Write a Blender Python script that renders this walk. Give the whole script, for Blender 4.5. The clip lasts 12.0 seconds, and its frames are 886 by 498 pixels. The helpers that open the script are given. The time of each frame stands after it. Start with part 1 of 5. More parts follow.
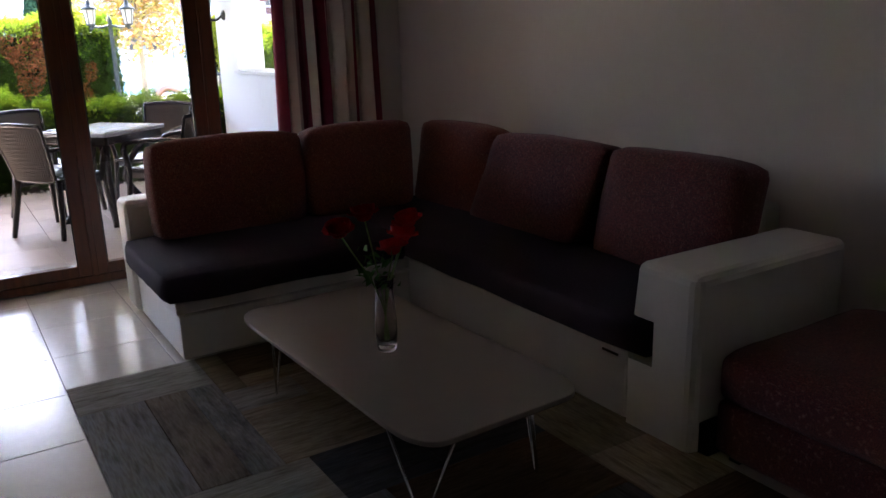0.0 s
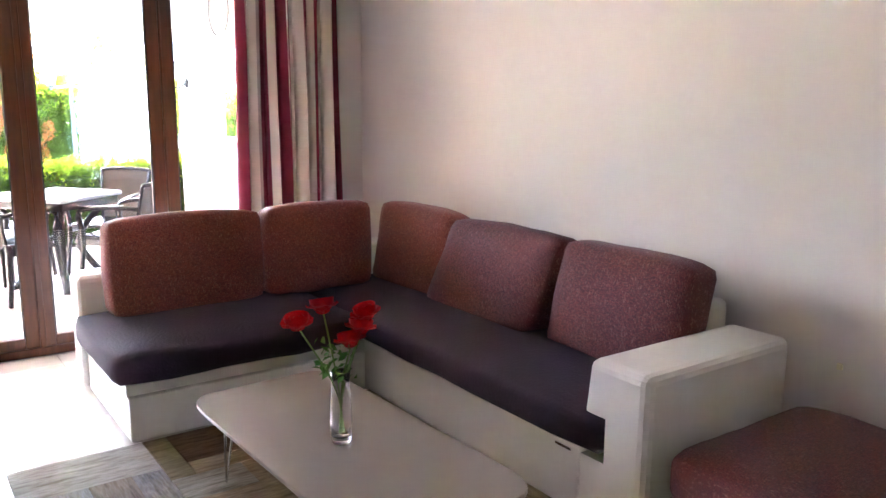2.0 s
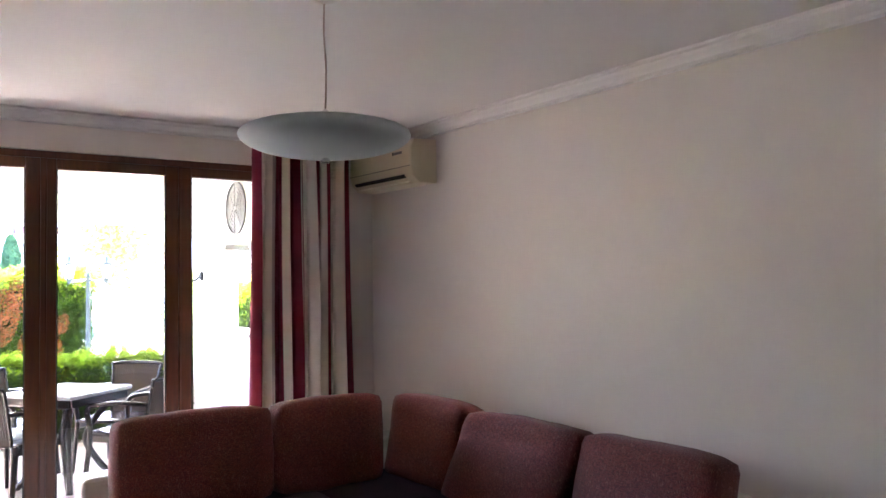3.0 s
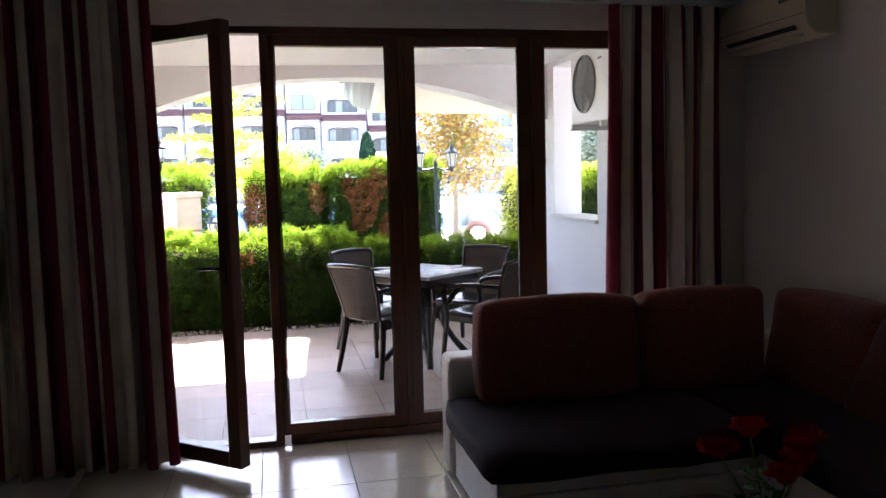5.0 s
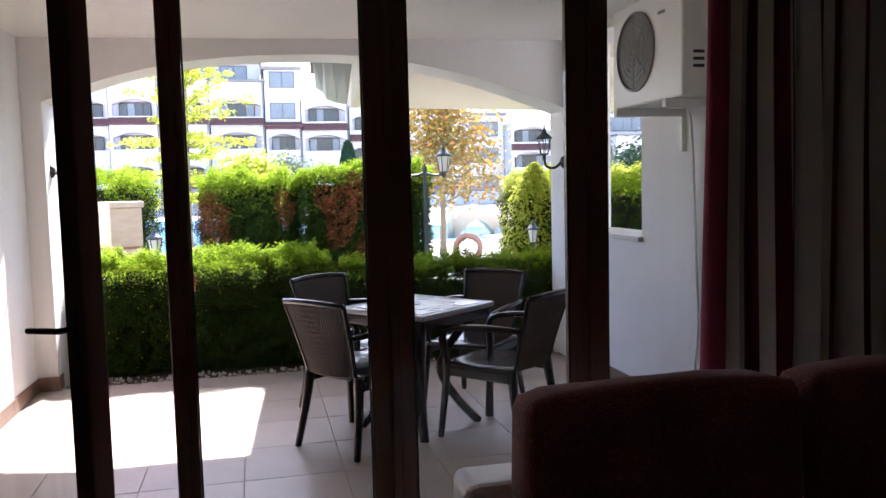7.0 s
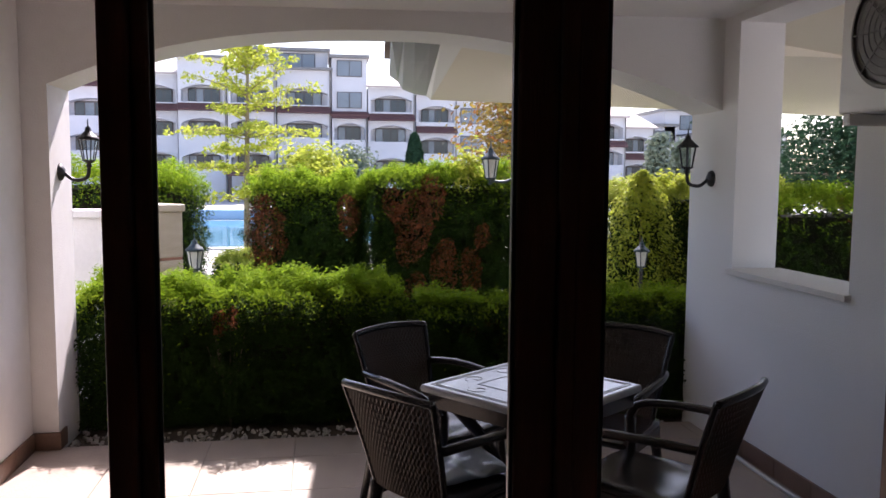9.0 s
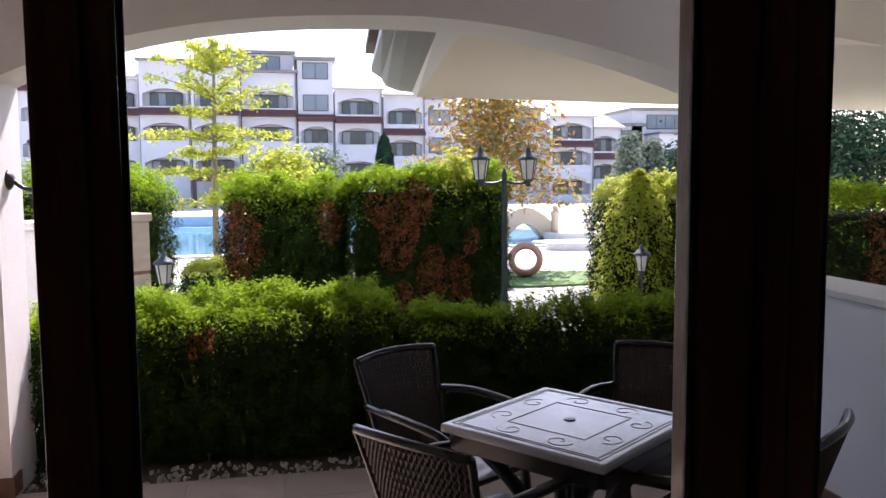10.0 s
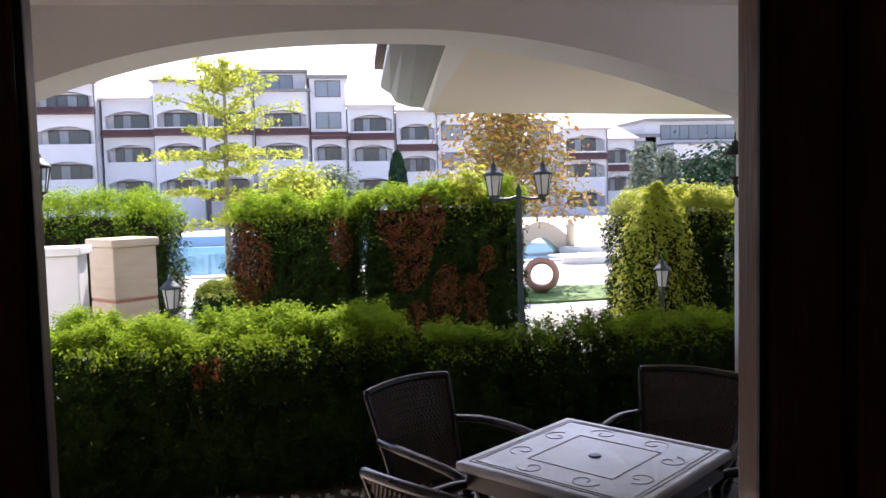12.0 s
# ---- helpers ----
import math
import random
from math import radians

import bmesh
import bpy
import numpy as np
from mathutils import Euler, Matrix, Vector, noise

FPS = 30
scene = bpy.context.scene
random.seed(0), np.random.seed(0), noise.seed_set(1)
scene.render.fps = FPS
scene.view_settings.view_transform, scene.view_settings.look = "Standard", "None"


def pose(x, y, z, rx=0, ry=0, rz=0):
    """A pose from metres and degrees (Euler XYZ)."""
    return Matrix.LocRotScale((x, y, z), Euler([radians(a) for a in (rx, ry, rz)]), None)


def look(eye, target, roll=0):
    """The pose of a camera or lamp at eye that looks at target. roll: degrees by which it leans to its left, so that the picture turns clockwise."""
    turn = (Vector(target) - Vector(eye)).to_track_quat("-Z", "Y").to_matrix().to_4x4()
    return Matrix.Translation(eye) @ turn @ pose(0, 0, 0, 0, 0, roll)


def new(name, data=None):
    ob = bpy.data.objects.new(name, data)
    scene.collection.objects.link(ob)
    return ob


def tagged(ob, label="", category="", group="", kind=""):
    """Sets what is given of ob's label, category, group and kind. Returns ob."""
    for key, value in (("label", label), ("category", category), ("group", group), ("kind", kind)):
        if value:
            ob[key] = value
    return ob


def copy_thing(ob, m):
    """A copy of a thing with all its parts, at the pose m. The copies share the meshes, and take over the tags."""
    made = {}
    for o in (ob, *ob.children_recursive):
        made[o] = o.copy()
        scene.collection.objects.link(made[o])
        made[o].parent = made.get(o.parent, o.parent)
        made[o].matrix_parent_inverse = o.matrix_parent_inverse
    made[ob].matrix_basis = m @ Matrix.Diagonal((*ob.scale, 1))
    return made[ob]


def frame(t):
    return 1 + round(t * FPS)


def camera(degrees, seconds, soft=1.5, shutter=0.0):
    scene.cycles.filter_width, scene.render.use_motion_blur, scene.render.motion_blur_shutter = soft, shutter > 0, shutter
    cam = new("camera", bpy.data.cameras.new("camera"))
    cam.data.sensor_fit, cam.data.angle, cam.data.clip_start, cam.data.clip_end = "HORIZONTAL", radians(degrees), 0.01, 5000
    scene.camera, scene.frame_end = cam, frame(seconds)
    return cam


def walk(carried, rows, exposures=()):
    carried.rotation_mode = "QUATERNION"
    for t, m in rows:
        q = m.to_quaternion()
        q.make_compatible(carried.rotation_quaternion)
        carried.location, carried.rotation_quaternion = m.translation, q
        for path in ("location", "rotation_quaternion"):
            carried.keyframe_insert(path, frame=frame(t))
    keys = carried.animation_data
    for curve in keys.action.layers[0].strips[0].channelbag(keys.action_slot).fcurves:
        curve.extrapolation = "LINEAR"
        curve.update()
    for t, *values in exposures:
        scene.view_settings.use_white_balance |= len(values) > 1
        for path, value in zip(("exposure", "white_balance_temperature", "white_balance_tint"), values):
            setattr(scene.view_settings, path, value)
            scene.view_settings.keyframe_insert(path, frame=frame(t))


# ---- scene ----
cam = camera(58.0, 12.0)
PATH = [
    (0, (0.245, 0.133, 1.382), (1.272, 1.766, 0.854), -1.7),
    (0.5, (0.223, 0.15, 1.448), (1.356, 1.644, 0.752), 1.0),
    (1, (0.214, 0.143, 1.444), (1.349, 1.634, 0.744), 0.5),
    (1.5, (0.222, 0.135, 1.433), (1.361, 1.64, 0.77), 0.7),
    (2, (0.228, 0.122, 1.501), (1.368, 1.721, 1.121), 0.5),
    (2.5, (0.245, 0.113, 1.566), (1.38, 1.757, 1.491), -0.1),
    (3, (0.197, 0.11, 1.568), (1.342, 1.749, 1.634), -0.7),
    (3.2, (0.169, 0.098, 1.568), (1.286, 1.755, 1.645), -1.4),
    (3.5, (0.173, 0.111, 1.548), (1.066, 1.9, 1.598), -1.1),
    (3.7, (0.147, 0.11, 1.54), (0.87, 1.974, 1.562), -0.1),
    (5.5, (0.257, 0.961, 1.458), (0.618, 2.916, 1.245), -0.6),
    (6, (0.333, 1.373, 1.427), (0.63, 3.342, 1.241), 0.7),
    (6.5, (0.397, 1.828, 1.425), (0.76, 3.786, 1.235), 0.3),
    (7, (0.454, 2.242, 1.435), (0.905, 4.184, 1.273), -1.4),
    (7.2, (0.477, 2.425, 1.432), (0.909, 4.374, 1.323), -1.4),
    (8.8, (0.493, 3.576, 1.585), (0.865, 5.533, 1.405), 0.6),
    (9.1, (0.497, 3.779, 1.588), (0.772, 5.752, 1.407), 0.5),
    (9.5, (0.469, 4.021, 1.574), (0.724, 5.99, 1.328), 1.2),
    (10, (0.385, 4.241, 1.589), (0.768, 6.196, 1.415), -0.4),
    (10.5, (0.353, 4.361, 1.59), (0.823, 6.294, 1.384), 0.2),
    (11, (0.386, 4.419, 1.598), (0.812, 6.366, 1.44), -0.4),
    (11.5, (0.423, 4.428, 1.603), (0.798, 6.387, 1.464), -1.4),
    (12, (0.432, 4.422, 1.609), (0.779, 6.387, 1.472), -1.5),
]
walk(cam, [(t, look(eye, target, roll)) for t, eye, target, roll in PATH],
     exposures=[(0, 3.8, 6350, 26), (0.4, 5.2, 6350, 26), (0.8, 6.8, 6350, 26), (1.5, 7.35, 6350, 26), (2.0, 6.95, 6300, 26), (2.6, 6.3, 6250, 26), (3.2, 5.4, 6200, 26), (3.7, 4.5, 6200, 26),
                (5.4, 3.1, 6200, 26), (6.5, 2.7, 6200, 26), (7.2, 2.35, 6300, 27), (8.8, 1.35, 6500, 29), (10, 1.5, 6500, 31), (12, 1.5, 6500, 32)])

# ---- world, sun, exposure ----
SUN_AZ, SUN_EL = 13.0, 46.3      # azimuth from +y towards +x, elevation
world = bpy.data.worlds.new("sky")
scene.world = world
world.use_nodes = True
wn = world.node_tree
sky = wn.nodes.new("ShaderNodeTexSky")
sky.sky_type, sky.sun_disc = "NISHITA", False
sky.sun_elevation, sky.sun_rotation = radians(SUN_EL), radians(SUN_AZ)
sky.dust_density = 1.2
wn.nodes["Background"].inputs["Strength"].default_value = 0.15
wn.links.new(sky.outputs[0], wn.nodes["Background"].inputs["Color"])
sun_ob = new("sun", bpy.data.lights.new("sun", "SUN"))
sun_ob.data.energy, sun_ob.data.angle, sun_ob.data.color = 5.0, radians(0.6), (1.0, 0.97, 0.92)
_az, _el = radians(SUN_AZ), radians(SUN_EL)
SUN_DIR = Vector((math.sin(_az) * math.cos(_el), math.cos(_az) * math.cos(_el), math.sin(_el)))
sun_ob.matrix_world = look(SUN_DIR * 40, (0, 0, 0))


# ---- helpers for materials ----
def mat(name, col, rough=0.6, col2=None, scale=8.0, bump=0.0, bump_scale=60.0, metal=0.0, stretch=(1, 1, 1), piece=0.0, coat=0.0,
        fine=0.35, spec=0.5):
    """Two scales of noise between col and col2, fine relief, and a shift from piece to piece."""
    m = bpy.data.materials.new(name)
    m.use_nodes = True
    nt, b = m.node_tree, m.node_tree.nodes["Principled BSDF"]
    col2 = col2 or tuple(c * 0.82 for c in col)
    tc = nt.nodes.new("ShaderNodeTexCoord")
    mp = nt.nodes.new("ShaderNodeMapping")
    mp.inputs["Scale"].default_value = stretch
    nt.links.new(tc.outputs["Object"], mp.inputs["Vector"])
    n1, n2 = nt.nodes.new("ShaderNodeTexNoise"), nt.nodes.new("ShaderNodeTexNoise")
    for n, s in ((n1, scale), (n2, scale * 9)):
        n.inputs["Scale"].default_value, n.inputs["Detail"].default_value = s, 5
        nt.links.new(mp.outputs[0], n.inputs["Vector"])
    mixf = nt.nodes.new("ShaderNodeMix")
    mixf.inputs[0].default_value = fine
    nt.links.new(n1.outputs["Fac"], mixf.inputs[2])
    nt.links.new(n2.outputs["Fac"], mixf.inputs[3])
    ramp = nt.nodes.new("ShaderNodeValToRGB")
    ramp.color_ramp.elements[0].position, ramp.color_ramp.elements[1].position = 0.32, 0.68
    ramp.color_ramp.elements[0].color, ramp.color_ramp.elements[1].color = (*col2, 1), (*col, 1)
    nt.links.new(mixf.outputs[0], ramp.inputs[0])
    out = ramp.outputs[0]
    if piece:
        oi, hsv = nt.nodes.new("ShaderNodeObjectInfo"), nt.nodes.new("ShaderNodeHueSaturation")
        mr = nt.nodes.new("ShaderNodeMapRange")
        mr.inputs[3].default_value, mr.inputs[4].default_value = 1 - piece, 1 + piece
        nt.links.new(oi.outputs["Random"], mr.inputs[0])
        nt.links.new(mr.outputs[0], hsv.inputs["Value"])
        nt.links.new(out, hsv.inputs["Color"])
        out = hsv.outputs[0]
    nt.links.new(out, b.inputs["Base Color"])
    b.inputs["Roughness"].default_value, b.inputs["Metallic"].default_value = rough, metal
    b.inputs["Coat Weight"].default_value = coat
    b.inputs["Specular IOR Level"].default_value = spec
    if bump:
        nb, bp = nt.nodes.new("ShaderNodeTexNoise"), nt.nodes.new("ShaderNodeBump")
        nb.inputs["Scale"].default_value, nb.inputs["Detail"].default_value = bump_scale, 4
        bp.inputs["Strength"].default_value, bp.inputs["Distance"].default_value = bump, 0.01
        nt.links.new(mp.outputs[0], nb.inputs["Vector"])
        nt.links.new(nb.outputs["Fac"], bp.inputs["Height"])
        nt.links.new(bp.outputs[0], b.inputs["Normal"])
    return m


def weave_mat(name, a, b_, c, size, rough=0.9):
    """Cloth of crossing threads in three colours."""
    m = bpy.data.materials.new(name)
    m.use_nodes = True
    nt, bs = m.node_tree, m.node_tree.nodes["Principled BSDF"]
    tc = nt.nodes.new("ShaderNodeTexCoord")
    facs = []
    for st in ((size, size * 5, size * 5), (size * 5, size, size), (size * 2.5, size * 5, size)):
        mp, n = nt.nodes.new("ShaderNodeMapping"), nt.nodes.new("ShaderNodeTexNoise")
        mp.inputs["Scale"].default_value = st
        n.inputs["Scale"].default_value, n.inputs["Detail"].default_value = 1.0, 3
        nt.links.new(tc.outputs["Object"], mp.inputs[0])
        nt.links.new(mp.outputs[0], n.inputs["Vector"])
        facs.append(n)
    prev = None
    for n, (c1, c2) in zip(facs, ((a, b_), (None, c), (None, tuple(x * 0.45 for x in a)))):
        r = nt.nodes.new("ShaderNodeMapRange")
        r.inputs[1].default_value, r.inputs[2].default_value = (0.40, 0.60) if prev is None else (0.55, 0.80)
        nt.links.new(n.outputs["Fac"], r.inputs[0])
        mx = nt.nodes.new("ShaderNodeMix")
        mx.data_type = "RGBA"
        nt.links.new(r.outputs[0], mx.inputs[0])
        if prev is None:
            mx.inputs[6].default_value = (*c1, 1)
        else:
            nt.links.new(prev, mx.inputs[6])
        mx.inputs[7].default_value = (*c2, 1)
        prev = mx.outputs[2]
    nt.links.new(prev, bs.inputs["Base Color"])
    bs.inputs["Roughness"].default_value = rough
    bs.inputs["Sheen Weight"].default_value = 0.15
    bp = nt.nodes.new("ShaderNodeBump")
    bp.inputs["Strength"].default_value, bp.inputs["Distance"].default_value = 0.5, 0.004
    nt.links.new(facs[0].outputs["Fac"], bp.inputs["Height"])
    nt.links.new(bp.outputs[0], bs.inputs["Normal"])
    return m


def rug_mat(name, c1, c2, along):
    """Worn hand-woven wool: ribs across the patch, streaks along it and rubbed blotches."""
    m = mat(name, c1, 0.95, tuple(x * 0.8 for x in c2), 2.2, 0, fine=0.3, spec=0.1, stretch=(1.6, 5, 1) if along == "h" else (5, 1.6, 1))
    nt, b = m.node_tree, m.node_tree.nodes["Principled BSDF"]
    tc, mp, mp2 = nt.nodes.new("ShaderNodeTexCoord"), nt.nodes.new("ShaderNodeMapping"), nt.nodes.new("ShaderNodeMapping")
    mp.inputs["Scale"].default_value = (14, 130, 14) if along == "h" else (130, 14, 14)
    mp2.inputs["Scale"].default_value = (5, 38, 5) if along == "h" else (38, 5, 5)
    base = b.inputs["Base Color"].links[0].from_socket
    for vec, lo, hi, shade in ((mp2, 0.52, 0.70, 0.62), (mp, 0.42, 0.62, 0.80)):
        n, r, mx = nt.nodes.new("ShaderNodeTexNoise"), nt.nodes.new("ShaderNodeMapRange"), nt.nodes.new("ShaderNodeMix")
        n.inputs["Scale"].default_value, n.inputs["Detail"].default_value = 1.0, 4
        nt.links.new(tc.outputs["Object"], vec.inputs[0])
        nt.links.new(vec.outputs[0], n.inputs["Vector"])
        r.inputs[1].default_value, r.inputs[2].default_value = lo, hi
        nt.links.new(n.outputs["Fac"], r.inputs[0])
        mx.data_type, mx.blend_type = "RGBA", "MULTIPLY"
        nt.links.new(r.outputs[0], mx.inputs[0])
        nt.links.new(base, mx.inputs[6])
        mx.inputs[7].default_value = (shade, shade * 0.96, shade * 0.90, 1)
        base = mx.outputs[2]
    nt.links.new(base, b.inputs["Base Color"])
    bp = nt.nodes.new("ShaderNodeBump")
    bp.inputs["Strength"].default_value, bp.inputs["Distance"].default_value = 0.6, 0.004
    nt.links.new(n.outputs["Fac"], bp.inputs["Height"])
    nt.links.new(bp.outputs[0], b.inputs["Normal"])
    return m


def leaf_mat(name, cols, rough=0.6, through_light=0.3):
    """Leaves: each one its own tint."""
    m = bpy.data.materials.new(name)
    m.use_nodes = True
    nt, b = m.node_tree, m.node_tree.nodes["Principled BSDF"]
    g, r = nt.nodes.new("ShaderNodeNewGeometry"), nt.nodes.new("ShaderNodeValToRGB")
    e = r.color_ramp.elements
    e[0].color, e[1].color = (*cols[0], 1), (*cols[-1], 1)
    for i, c in enumerate(cols[1:-1]):
        e.new((i + 1) / (len(cols) - 1)).color = (*c, 1)
    nt.links.new(g.outputs["Random Per Island"], r.inputs[0])
    nt.links.new(r.outputs[0], b.inputs["Base Color"])
    b.inputs["Roughness"].default_value = rough
    b.inputs["Specular IOR Level"].default_value = 0.5 if rough < 0.3 else 0.12
    tr, mx = nt.nodes.new("ShaderNodeBsdfTranslucent"), nt.nodes.new("ShaderNodeMixShader")
    nt.links.new(r.outputs[0], tr.inputs["Color"])
    mx.inputs[0].default_value = through_light
    nt.links.new(b.outputs[0], mx.inputs[1])
    nt.links.new(tr.outputs[0], mx.inputs[2])
    nt.links.new(mx.outputs[0], nt.nodes["Material Output"].inputs["Surface"])
    return m


def pane_mat(name, tint=(0.96, 0.98, 0.97), gloss=1.0):
    """A thin clear pane: lets light straight through, mirrors by the angle."""
    m = bpy.data.materials.new(name)
    m.use_nodes = True
    nt = m.node_tree
    nt.nodes.remove(nt.nodes["Principled BSDF"])
    t, g, mx, f = (nt.nodes.new(k) for k in ("ShaderNodeBsdfTransparent", "ShaderNodeBsdfGlossy", "ShaderNodeMixShader", "ShaderNodeLayerWeight"))
    t.inputs[0].default_value = (*tint, 1)
    g.inputs["Roughness"].default_value = 0.01
    pw, ma = nt.nodes.new("ShaderNodeMath"), nt.nodes.new("ShaderNodeMath")
    pw.operation, ma.operation = "POWER", "MULTIPLY_ADD"
    f.inputs[0].default_value = 0.5
    pw.inputs[1].default_value = 4.0
    ma.inputs[1].default_value, ma.inputs[2].default_value = 0.7 * gloss, 0.02 * gloss
    nt.links.new(f.outputs["Facing"], pw.inputs[0])
    nt.links.new(pw.outputs[0], ma.inputs[0])
    nt.links.new(ma.outputs[0], mx.inputs[0])
    nt.links.new(t.outputs[0], mx.inputs[1])
    nt.links.new(g.outputs[0], mx.inputs[2])
    nt.links.new(mx.outputs[0], nt.nodes["Material Output"].inputs["Surface"])
    return m


def water_mat():
    m = mat("pool_water", (0.12, 0.34, 0.46), 0.06, (0.07, 0.25, 0.36), 1.2, 0.25, 3.0)
    return m


